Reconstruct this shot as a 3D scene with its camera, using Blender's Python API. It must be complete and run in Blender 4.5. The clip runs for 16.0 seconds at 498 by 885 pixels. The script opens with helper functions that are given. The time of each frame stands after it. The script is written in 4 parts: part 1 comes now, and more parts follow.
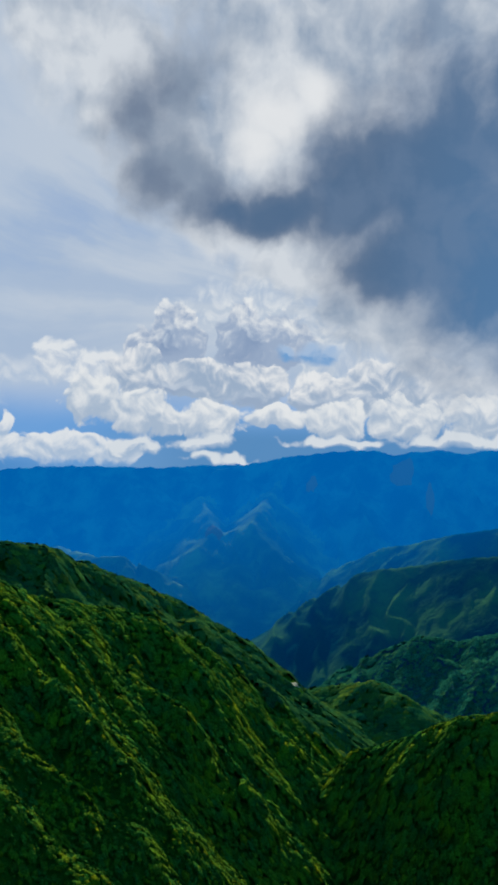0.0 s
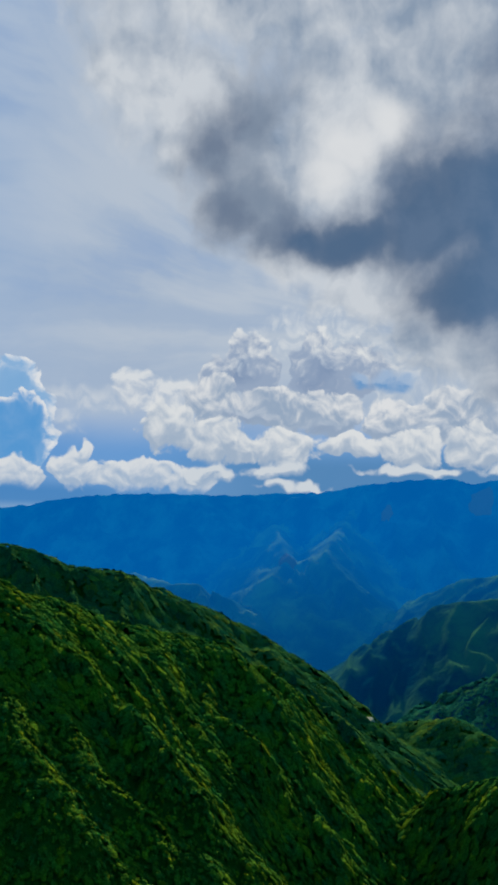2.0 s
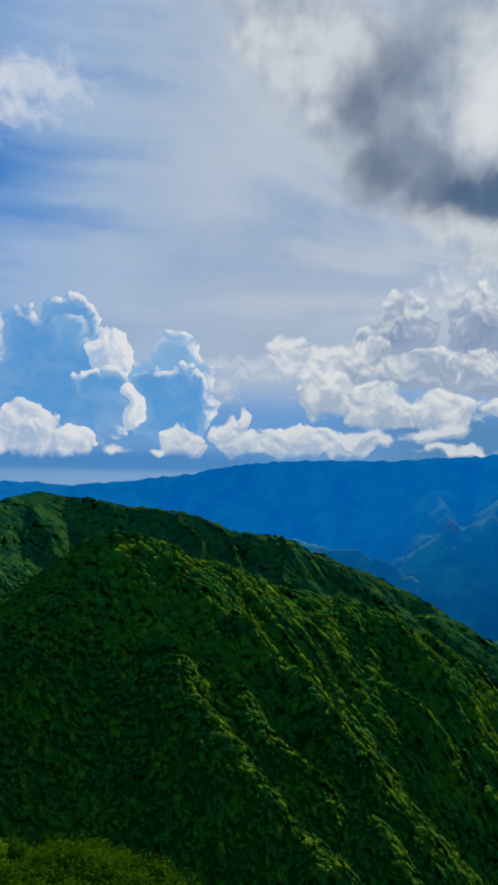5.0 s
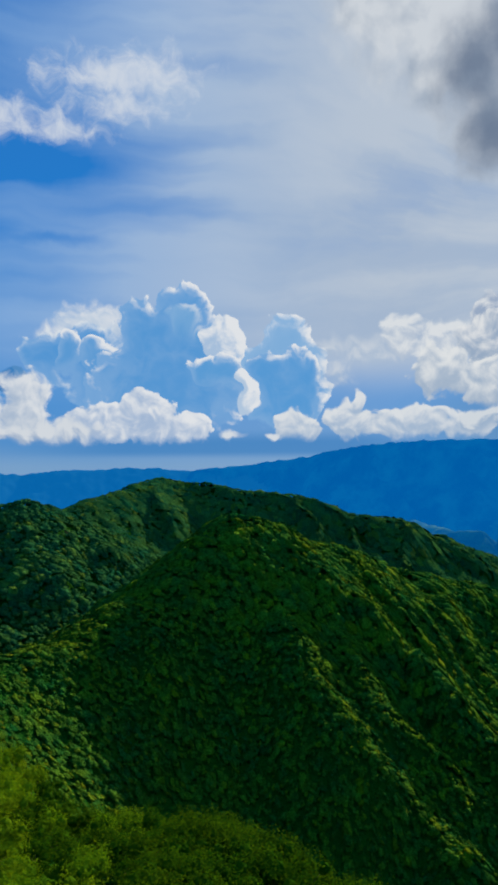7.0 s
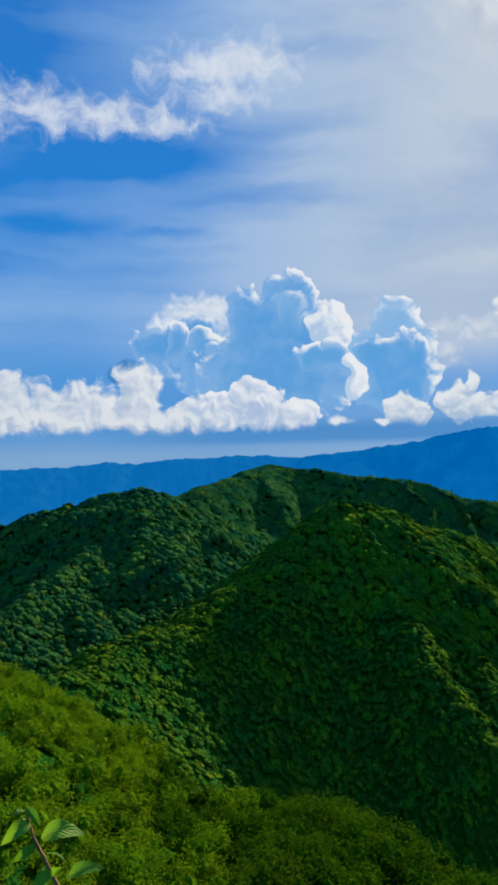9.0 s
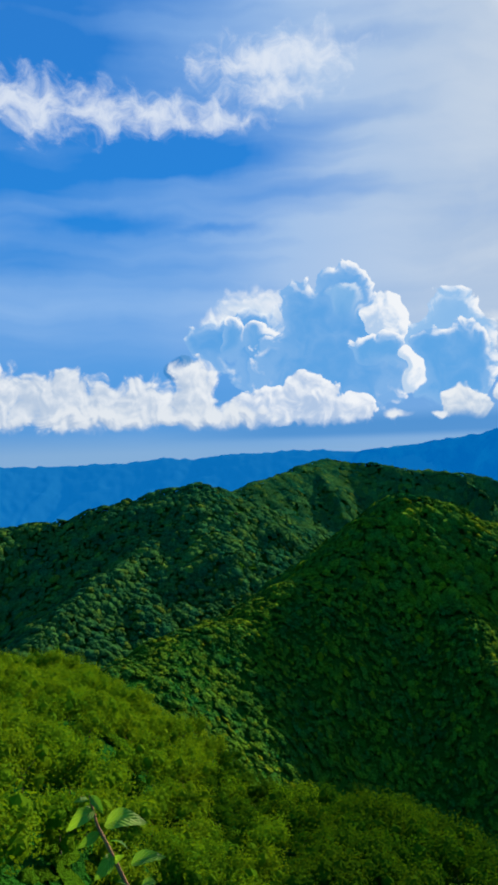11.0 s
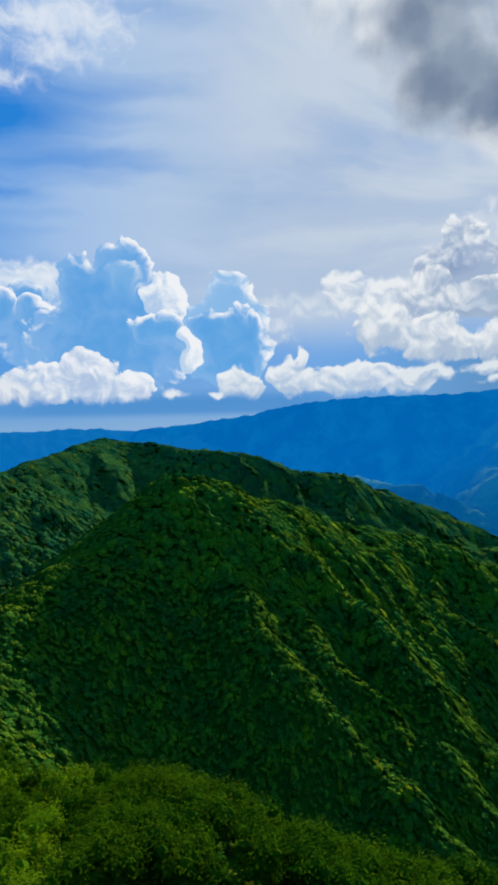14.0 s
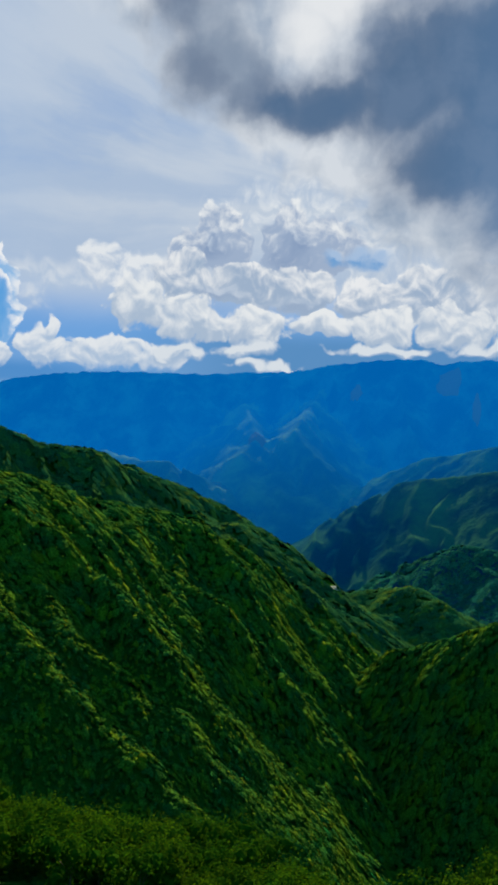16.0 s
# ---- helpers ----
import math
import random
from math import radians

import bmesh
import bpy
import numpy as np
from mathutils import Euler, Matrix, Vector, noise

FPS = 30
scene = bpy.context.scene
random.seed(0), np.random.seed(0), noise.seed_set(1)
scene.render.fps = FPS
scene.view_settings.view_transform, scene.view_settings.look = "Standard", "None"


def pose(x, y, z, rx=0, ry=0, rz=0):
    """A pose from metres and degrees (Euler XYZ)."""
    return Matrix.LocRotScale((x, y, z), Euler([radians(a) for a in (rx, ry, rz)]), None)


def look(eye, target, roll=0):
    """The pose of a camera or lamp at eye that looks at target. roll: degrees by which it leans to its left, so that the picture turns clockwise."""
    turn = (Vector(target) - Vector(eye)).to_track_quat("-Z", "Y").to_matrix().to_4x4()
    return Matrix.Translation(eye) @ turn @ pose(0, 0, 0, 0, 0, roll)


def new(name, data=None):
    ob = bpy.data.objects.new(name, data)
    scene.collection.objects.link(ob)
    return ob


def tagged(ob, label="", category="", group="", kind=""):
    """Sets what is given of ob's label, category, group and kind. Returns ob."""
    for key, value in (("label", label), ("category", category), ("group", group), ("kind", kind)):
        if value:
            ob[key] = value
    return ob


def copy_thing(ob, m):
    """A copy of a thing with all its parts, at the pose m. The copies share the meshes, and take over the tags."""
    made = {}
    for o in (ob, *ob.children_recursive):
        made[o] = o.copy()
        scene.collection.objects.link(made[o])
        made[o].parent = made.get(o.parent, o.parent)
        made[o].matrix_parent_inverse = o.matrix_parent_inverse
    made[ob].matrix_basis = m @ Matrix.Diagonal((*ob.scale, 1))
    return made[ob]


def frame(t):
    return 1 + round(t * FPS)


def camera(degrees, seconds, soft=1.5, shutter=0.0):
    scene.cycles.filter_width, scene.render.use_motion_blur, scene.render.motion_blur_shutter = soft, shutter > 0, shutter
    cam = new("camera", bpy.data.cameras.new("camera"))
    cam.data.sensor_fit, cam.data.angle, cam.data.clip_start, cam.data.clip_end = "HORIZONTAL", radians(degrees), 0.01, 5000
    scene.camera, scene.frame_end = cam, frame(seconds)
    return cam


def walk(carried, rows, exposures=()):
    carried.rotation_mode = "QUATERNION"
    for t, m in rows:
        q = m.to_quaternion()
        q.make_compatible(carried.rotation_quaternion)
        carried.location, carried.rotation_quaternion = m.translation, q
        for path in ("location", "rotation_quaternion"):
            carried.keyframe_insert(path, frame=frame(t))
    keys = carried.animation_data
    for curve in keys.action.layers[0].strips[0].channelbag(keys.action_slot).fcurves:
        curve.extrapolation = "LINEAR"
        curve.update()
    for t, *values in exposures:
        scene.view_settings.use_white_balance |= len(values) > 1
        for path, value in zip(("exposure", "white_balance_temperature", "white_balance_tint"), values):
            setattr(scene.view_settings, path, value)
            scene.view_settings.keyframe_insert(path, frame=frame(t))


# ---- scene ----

# ---------------------------------------------------------------- camera
cam = camera(37.73, 16.0, soft=3.2)
EYE = (0.0, 0.0, 0.0)


def held(yaw, pitch, roll):
    """A pose at the lookout: yaw to the right of north, pitch up, roll, in degrees."""
    return pose(*EYE, 90 + pitch, 0, -yaw) @ pose(0, 0, 0, 0, 0, roll)


walk(cam, [(t, held(y, p, r)) for t, y, p, r in (
    (0.0, 24.19, 4.48, 1.10), (0.5, 23.22, 5.74, 1.15), (1.0, 21.82, 6.52, 1.29), (1.5, 20.14, 6.76, 1.52),
    (2.0, 18.33, 6.55, 1.64), (2.5, 16.37, 6.09, 1.75), (3.0, 14.27, 5.52, 1.79), (3.5, 12.16, 4.94, 1.73),
    (4.0, 10.15, 4.47, 1.59), (5.25, 4.95, 3.45, 0.85), (6.5, -0.55, 2.59, 0.06), (7.0, -2.93, 2.25, -0.25),
    (7.5, -5.31, 1.94, -0.54), (8.0, -7.59, 1.64, -0.82), (8.5, -9.65, 1.42, -1.04), (9.0, -11.46, 1.30, -1.19),
    (9.5, -12.93, 1.22, -1.24), (10.0, -14.17, 1.18, -1.48), (11.2, -15.9, 0.95, -1.7), (12.5, -14.10, 0.51, -1.80),
    (13.0, -10.15, -0.01, -1.75), (13.5, -4.46, -0.60, -1.53), (14.0, 1.43, -1.06, -1.20), (14.5, 7.52, -1.40, -0.54),
    (15.0, 12.96, -1.63, 0.45), (15.5, 17.64, -2.04, 1.46), (16.0, 20.95, -2.87, 2.02))],
    exposures=((0.0, -0.15), (1.0, -0.25), (3.0, -0.28), (7.0, -0.22), (9.0, -0.1), (10.2, 0.0), (13.0, 0.05), (14.5, -0.05), (16.0, -0.1)))

# ---------------------------------------------------------------- sky, clouds and sun
SUN_AZ, SUN_EL = 25.0, 23.5
world = bpy.data.worlds.new("sky")
scene.world = world
world.use_nodes = True


class Graph:
    """Short names for the nodes of one tree."""

    def __init__(self, tree):
        self.tree = tree
        tree.nodes.clear()

    def node(self, kind, **props):
        n = self.tree.nodes.new(kind)
        for key, value in props.items():
            setattr(n, key, value)
        return n

    def link(self, a, socket):
        if isinstance(a, (int, float, tuple, list)):
            if isinstance(a, (tuple, list)) and len(a) == 3 and len(socket.default_value) == 4:
                a = (*a, 1)
            socket.default_value = a
        else:
            self.tree.links.new(a, socket)

    def math(self, op, a, b=0.0, c=0.0, clamp=False):
        n = self.node("ShaderNodeMath", operation=op, use_clamp=clamp)
        for i, v in enumerate((a, b, c)):
            self.link(v, n.inputs[i])
        return n.outputs[0]

    def vec(self, op, a, b=(0, 0, 0), c=(0, 0, 0), scale=None):
        n = self.node("ShaderNodeVectorMath", operation=op)
        self.link(a, n.inputs[0])
        self.link(b, n.inputs[1])
        if op == "MULTIPLY_ADD":
            self.link(c, n.inputs[2])
        if scale is not None:
            self.link(scale, n.inputs["Scale"])
        return n.outputs["Value"] if op in ("LENGTH", "DOT_PRODUCT", "DISTANCE") else n.outputs["Vector"]

    def step(self, x, lo, hi, out_lo=0.0, out_hi=1.0, smooth=True):
        n = self.node("ShaderNodeMapRange", interpolation_type="SMOOTHSTEP" if smooth else "LINEAR", clamp=True)
        for i, v in enumerate((x, lo, hi, out_lo, out_hi)):
            self.link(v, n.inputs[i])
        return n.outputs[0]

    def mix(self, f, a, b, kind="MIX"):
        n = self.node("ShaderNodeMix", data_type="RGBA", blend_type=kind)
        self.link(f, n.inputs[0])
        self.link(a, n.inputs[6])
        self.link(b, n.inputs[7])
        return n.outputs[2]

    def noise(self, p, scale, detail=4.0, rough=0.55, dims="2D", distort=0.0):
        n = self.node("ShaderNodeTexNoise", noise_dimensions=dims)
        self.link(p, n.inputs["Vector"])
        n.inputs["Scale"].default_value, n.inputs["Detail"].default_value = scale, detail
        n.inputs["Roughness"].default_value, n.inputs["Distortion"].default_value = rough, distort
        return n.outputs["Fac"]

    def puff(self, p, scale, detail=3.0, rough=0.6, dims="2D"):
        n = self.node("ShaderNodeTexVoronoi", voronoi_dimensions=dims, feature="F1", normalize=True)
        self.link(p, n.inputs["Vector"])
        n.inputs["Scale"].default_value, n.inputs["Detail"].default_value = scale, detail
        n.inputs["Roughness"].default_value = rough
        return self.math("SUBTRACT", 1.0, n.outputs["Distance"])

    def ramp(self, x, *stops):
        n = self.node("ShaderNodeValToRGB")
        e = n.color_ramp.elements
        while len(e) < len(stops):
            e.new(0.5)
        for el, (at, colour) in zip(e, stops):
            el.position, el.color = at, (*colour, 1)
        self.link(x, n.inputs[0])
        return n.outputs[0]


def build_sky():
    g = Graph(world.node_tree)
    way = g.node("ShaderNodeTexCoord").outputs["Generated"]
    xyz = g.node("ShaderNodeSeparateXYZ")
    g.link(way, xyz.inputs[0])
    x, y, z = xyz.outputs
    az = g.math("DEGREES", g.math("ARCTAN2", x, y))
    el = g.math("DEGREES", g.math("ARCSINE", z))
    flat = g.node("ShaderNodeCombineXYZ")
    g.link(az, flat.inputs[0])
    g.link(el, flat.inputs[1])
    P = flat.outputs[0]

    def warped(scale, amount, detail=3.0):
        n = g.node("ShaderNodeTexNoise", noise_dimensions="2D")
        g.link(P, n.inputs["Vector"])
        n.inputs["Scale"].default_value, n.inputs["Detail"].default_value = scale, detail
        return g.vec("MULTIPLY_ADD", g.vec("SUBTRACT", n.outputs["Color"], (0.5, 0.5, 0.5)), (amount, amount, 0), P)

    soft_p = warped(0.16, 4.0, 5.0)
    crisp_p = warped(0.55, 2.6, 4.0)
    lump_p = warped(0.42, 2.0, 1.5)
    fine = g.noise(P, 0.7, 6.0, 0.6)
    broad = g.noise(P, 0.12, 5.0, 0.55)

    def body(p, blobs, soft=0.35):
        """How far inside a heap of ellipses (azimuth, elevation, half width, half height) a direction lies."""
        out = None
        for a, e, ra, re in blobs:
            d = g.math("SUBTRACT", 1.0, g.vec("LENGTH", g.vec("MULTIPLY_ADD", p, (1 / ra, 1 / re, 0), (-a / ra, -e / re, 0))))
            out = d if out is None else g.math("SMOOTH_MAX", out, d, soft)
        return out

    # clear air: deep blue above, pale towards the horizon
    sky = g.node("ShaderNodeTexSky", sky_type="NISHITA", sun_disc=False, sun_elevation=radians(SUN_EL),
                 sun_rotation=radians(SUN_AZ), altitude=1200.0, air_density=1.0, dust_density=0.6, ozone_density=3.0)
    clear = g.mix(1.0, g.vec("SCALE", sky.outputs[0], scale=0.055), (0.28, 0.75, 1.35), "MULTIPLY")
    deep = g.ramp(g.step(el, -4.0, 40.0, smooth=False), (0.0, (0.28, 0.46, 0.70)), (0.10, (0.24, 0.43, 0.72)), (0.14, (0.10, 0.32, 0.72)),
                  (0.24, (0.08, 0.33, 0.77)), (0.5, (0.02, 0.25, 0.75)), (1.0, (0.03, 0.20, 0.64)))
    out = g.mix(0.85, clear, deep)
    # high veil, thicker towards the sun, drawn out in streaks: level in the west, fanning out from the sun in the east
    dx, dy = g.math("SUBTRACT", 33.0, az), g.math("SUBTRACT", el, 15.0)
    fan = g.node("ShaderNodeCombineXYZ")
    g.link(g.math("MULTIPLY", g.math("ARCTAN2", dy, dx), 5.5), fan.inputs[0])
    g.link(g.math("MULTIPLY", g.math("SQRT", g.math("ADD", g.math("MULTIPLY", dx, dx), g.math("MULTIPLY", dy, dy))), 0.05), fan.inputs[1])
    fanned = g.noise(g.vec("ADD", fan.outputs[0], g.vec("SCALE", g.vec("SUBTRACT", soft_p, P), scale=0.10)), 1.0, 5.0, 0.55)
    level = g.noise(g.vec("MULTIPLY", g.vec("MULTIPLY_ADD", g.vec("SUBTRACT", soft_p, P), (0.5, 0.5, 0), P), (0.035, 0.30, 0)), 1.0, 3.5, 0.5)
    streaks = g.mix(g.step(az, -8.0, 6.0), level, fanned)
    patches = g.noise(g.vec("MULTIPLY", P, (0.05, 0.11, 0)), 1.0, 4.0, 0.5)
    veil = g.math("ADD", g.step(az, -30.0, 6.0, 0.14, 1.12), g.math("MULTIPLY", g.math("SUBTRACT", streaks, 0.5), g.step(az, -8.0, 10.0, 1.25, 0.9)))
    veil = g.math("ADD", veil, g.math("MULTIPLY", g.math("SUBTRACT", patches, 0.5), 0.6))
    rift = body(g.vec("MULTIPLY_ADD", g.vec("SUBTRACT", crisp_p, P), (1.0, 0.35, 0), P), ((-25.5, 17.6, 6.0, 1.0), (-18.0, 17.4, 5.0, 0.5), (-31.0, 29.0, 6.0, 3.2), (-19.0, 22.4, 7.0, 1.2)), 0.2)
    veil = g.math("SUBTRACT", veil, g.step(rift, -0.45, 0.9, 0.0, 0.34))
    veil = g.math("ADD", veil, g.math("MULTIPLY", g.step(el, 20.0, 12.0, 0.0, 0.34), g.step(el, 5.0, 8.5)), clamp=True)
    veil = g.math("MULTIPLY", veil, g.step(el, 5.0, 10.0, 0.18, 0.95))
    out = g.mix(veil, out, g.mix(g.step(az, -26.0, 10.0), (0.27, 0.48, 0.82), g.mix(g.step(streaks, 0.34, 0.68), (0.45, 0.56, 0.72), (0.58, 0.66, 0.76))))
    # grey rain haze under the clouds along the horizon
    out = g.mix(g.math("MULTIPLY", g.step(az, 8.0, 22.0), g.step(el, 7.0, 4.5, 0.0, 0.8)), out, (0.09, 0.26, 0.52))
    out = g.mix(g.math("MULTIPLY", g.math("MULTIPLY", g.step(az, -26.0, -12.0), g.step(az, 14.0, 4.0)), g.math("MULTIPLY", g.step(el, 3.4, 2.2), g.step(el, 0.9, 1.6, 0.15, 0.85))), out, (0.07, 0.27, 0.62))

    # small white wisps high up on the west side, finely curdled
    wisps = body(lump_p, ((-14.0, 28.6, 4.6, 1.1), (-10.4, 28.9, 3.2, 1.2), (-13.0, 26.8, 3.6, 0.9), (-27.0, 25.3, 5.0, 1.2), (-22.0, 25.3, 5.0, 1.0), (-32.0, 25.4, 6.0, 1.6), (-17.5, 24.8, 3.0, 0.6)))
    drawn = g.noise(g.vec("MULTIPLY", lump_p, (0.6, 0.8, 0)), 1.0, 7.0, 0.62)
    d = g.math("ADD", wisps, g.math("MULTIPLY", g.math("SUBTRACT", drawn, 0.5), 2.6))
    out = g.mix(g.step(d, -0.7, 1.2, 0.0, 0.88), out, (0.74, 0.80, 0.89))

    # cumulus: rounded lobes overgrown with puffs, lit from the sun's side, shaded towards their feet
    curl = g.math("SUBTRACT", fine, 0.5)

    def domes(p):
        n = g.node("ShaderNodeTexVoronoi", voronoi_dimensions="2D", feature="SMOOTH_F1", normalize=True)
        g.link(p, n.inputs["Vector"])
        n.inputs["Scale"].default_value, n.inputs["Detail"].default_value = 0.78, 3.4
        n.inputs["Roughness"].default_value, n.inputs["Lacunarity"].default_value, n.inputs["Smoothness"].default_value = 0.42, 2.3, 0.55
        return g.math("SUBTRACT", 0.30, n.outputs["Distance"])

    def heap_height(p, blobs, puffs, soft):
        out = None
        for a, e, ra, re in blobs:
            v = g.vec("MULTIPLY_ADD", p, (1 / ra, 1 / re, 0), (-a / ra, -e / re, 0))
            d = g.math("SUBTRACT", 1.0, g.vec("DOT_PRODUCT", v, v))
            d = g.math("MAXIMUM", d, -3.0)
            out = d if out is None else g.math("SMOOTH_MAX", out, d, soft)
        return g.math("ADD", out, puffs)

    LIGHT = {"west": (0.30, 0.36, 0.0), "east": (0.06, 0.46, 0.0)}
    PUFFS = {k: (domes(lump_p), domes(g.vec("ADD", lump_p, v))) for k, v in LIGHT.items()}

    def lobe(out, side, blobs, rim, inside, lit=(0.02, 0.36), edge=0.16, amount=1.7, foot=None, soft=0.25, sink=0.0, band=None):
        here, there = (g.math("MULTIPLY", k, amount) for k in PUFFS[side])
        d = heap_height(lump_p, blobs, here, soft)
        s = g.math("SUBTRACT", d, heap_height(g.vec("ADD", lump_p, LIGHT[side]), blobs, there, soft))
        d = g.math("ADD", d, g.math("MULTIPLY", curl, 0.5))
        cover = g.step(d, 0.0, edge)
        if foot:
            cover = g.math("MULTIPLY", cover, g.step(g.math("ADD", el, g.math("MULTIPLY", curl, 1.2)), foot[0], foot[1]))
        s = g.math("ADD", s, g.math("MULTIPLY", curl, 0.8))
        if sink:
            s = g.math("SUBTRACT", s, g.math("MULTIPLY", g.math("SUBTRACT", broad, 0.5), sink))
        tone = g.step(s, lit[0], lit[1])
        if band:
            tone = g.math("MULTIPLY", tone, g.step(d, band, band * 0.25))
            inside = g.mix(g.step(d, 1.2, 0.0, 0.0, 0.30), inside, (0.46, 0.64, 0.87))
        return g.mix(cover, out, g.mix(tone, inside, rim))

    WHITE, BLUE = (0.86, 0.89, 0.93), (0.10, 0.35, 0.75)
    LOW = (2.4, 5.0)
    # tall towers in the west, blue in their own shade
    out = lobe(out, "west", ((-15.2, 11.2, 3.0, 2.0), (-12.8, 11.4, 2.4, 1.4), (-17.8, 10.4, 1.8, 1.2)), (0.74, 0.80, 0.89), (0.60, 0.71, 0.85), (-0.3, 0.5), 0.9)
    out = lobe(out, "west", ((-18.2, 8.8, 2.4, 2.2), (-15.6, 9.0, 2.2, 2.4), (-13.6, 7.6, 4.0, 3.4)), (0.78, 0.85, 0.92), BLUE, (-0.1, 0.5), 0.16, 1.3, LOW, band=0.6)
    out = lobe(out, "west", ((-16.8, 9.2, 1.2, 1.7), (-14.4, 9.0, 1.5, 1.4)), WHITE, (0.12, 0.37, 0.75), (-0.1, 0.4), 0.14, 1.2, (7.4, 9.0), band=0.8)
    out = lobe(out, "west", ((-8.0, 11.4, 2.2, 3.5), (-10.6, 10.4, 3.0, 3.0), (-6.4, 9.2, 2.4, 2.8), (-9.4, 6.5, 6.6, 4.4)), WHITE, (0.11, 0.36, 0.75), (-0.05, 0.45), 0.12, 1.3, LOW, band=0.65)
    out = lobe(out, "west", ((-8.0, 11.6, 1.5, 1.6), (-6.9, 10.2, 1.2, 1.4)), (0.66, 0.76, 0.88), (0.18, 0.43, 0.77), (0.0, 0.6), 0.5, 1.3, (9.6, 12.2), band=0.9)
    out = lobe(out, "west", ((-5.0, 10.1, 1.6, 1.8), (-4.0, 9.2, 1.2, 1.4)), WHITE, (0.44, 0.60, 0.82), (-0.2, 0.4), 0.14, 1.3, (7.6, 9.2))
    out = lobe(out, "west", ((-6.4, 8.0, 1.6, 1.2), (-4.4, 7.7, 1.6, 1.5)), WHITE, (0.12, 0.38, 0.76), (-0.2, 0.35), 0.14, 1.3, (5.6, 7.8), band=0.9)
    out = lobe(out, "west", ((0.0, 9.2, 2.1, 3.0), (-1.6, 8.3, 2.0, 2.4), (1.6, 8.2, 1.6, 2.2), (0.2, 6.0, 3.2, 3.4)), WHITE, (0.24, 0.48, 0.80), (0.0, 0.55), 0.13, 1.3, LOW, band=0.7)
    out = lobe(out, "west", ((-1.2, 7.4, 2.0, 2.2), (1.0, 7.4, 2.0, 2.4), (0.0, 5.2, 3.0, 2.6)), WHITE, (0.11, 0.37, 0.76), (0.0, 0.50), 0.13, 1.3, LOW, band=0.7)
    out = lobe(out, "west", ((-3.1, 5.9, 1.0, 1.3), (-3.5, 7.2, 0.7, 0.9)), WHITE, (0.50, 0.65, 0.84), (-0.3, 0.4), 0.2, 1.3)
    out = lobe(out, "west", ((-20.8, 6.9, 0.9, 0.9), (-21.6, 6.4, 0.7, 0.6)), (0.10, 0.30, 0.62), (0.05, 0.24, 0.58), (0.0, 0.6), 0.4, 1.2)
    # white heap before the towers
    out = lobe(out, "west", ((-24.5, 4.0, 5.0, 2.4), (-30.5, 4.4, 4.4, 2.8), (-36.0, 4.8, 4.0, 3.0), (-20.0, 4.8, 2.4, 2.8)), (0.80, 0.84, 0.89), (0.46, 0.57, 0.73), (-0.45, 0.75), 0.5, foot=(1.8, 2.8), sink=0.8)
    out = lobe(out, "west", ((-14.4, 3.8, 2.6, 1.9), (-10.6, 4.1, 2.4, 2.3), (-7.8, 3.2, 2.0, 1.5)), WHITE, (0.42, 0.55, 0.76), (-0.40, 0.70), 0.2, foot=(2.0, 2.8))
    out = lobe(out, "west", ((-28.0, 3.0, 6.0, 1.3), (-19.0, 3.0, 6.0, 1.2)), (0.74, 0.79, 0.85), (0.42, 0.53, 0.70), (-0.45, 0.3), 0.9, foot=(1.7, 2.6), sink=0.8)
    # low white heaps along the middle
    out = lobe(out, "east", ((4.2, 7.8, 2.2, 1.6), (6.8, 9.2, 3.0, 1.6), (3.4, 9.6, 1.6, 1.2)), (0.66, 0.73, 0.82), (0.46, 0.58, 0.75), (-0.4, 0.4), 1.6)
    out = lobe(out, "east", ((1.0, 3.4, 2.2, 1.5), (5.2, 3.7, 2.4, 1.8), (9.4, 3.6, 3.4, 1.6), (13.6, 3.5, 2.4, 1.3), (5.5, 5.3, 0.7, 1.0)), (0.80, 0.84, 0.88), (0.42, 0.55, 0.73), (-0.45, 0.70), 0.35, foot=(2.2, 3.0))
    out = lobe(out, "east", ((-4.2, 2.6, 1.4, 0.5), (-1.2, 2.7, 0.9, 0.45)), (0.76, 0.81, 0.87), (0.5, 0.62, 0.78), (-0.3, 0.3), 0.9)
    # broad heap under the sun
    out = lobe(out, "east", ((30.0, 12.6, 8.0, 4.2), (24.0, 14.6, 7.0, 3.0), (37.0, 9.5, 6.0, 3.6), (27.0, 17.0, 6.0, 2.2)), (0.82, 0.86, 0.89), (0.56, 0.65, 0.76), (-0.4, 0.3), 2.0, 2.6)
    out = lobe(out, "east", ((18.4, 12.6, 2.3, 2.9), (16.2, 11.4, 2.2, 2.2), (23.6, 12.4, 2.3, 3.3), (26.6, 12.4, 2.6, 2.4)), (0.86, 0.89, 0.91), (0.36, 0.46, 0.63), (-0.15, 0.55), 0.22, soft=0.5, amount=1.1, sink=0.4)
    out = lobe(out, "east", ((24.0, 11.8, 2.2, 2.0), (17.6, 12.0, 1.8, 1.4)), (0.50, 0.60, 0.74), (0.24, 0.34, 0.53), (0.0, 0.7), 1.6, 1.6)
    out = lobe(out, "east", ((29.4, 11.3, 2.6, 1.0), (27.0, 11.5, 1.0, 0.8)), (0.40, 0.55, 0.77), (0.18, 0.38, 0.69), (-0.2, 0.5), 1.0)
    out = lobe(out, "east", ((9.0, 10.6, 1.7, 1.8), (12.4, 9.8, 3.0, 2.0)), (0.80, 0.84, 0.88), (0.54, 0.63, 0.76), (-0.35, 0.3), 0.7)
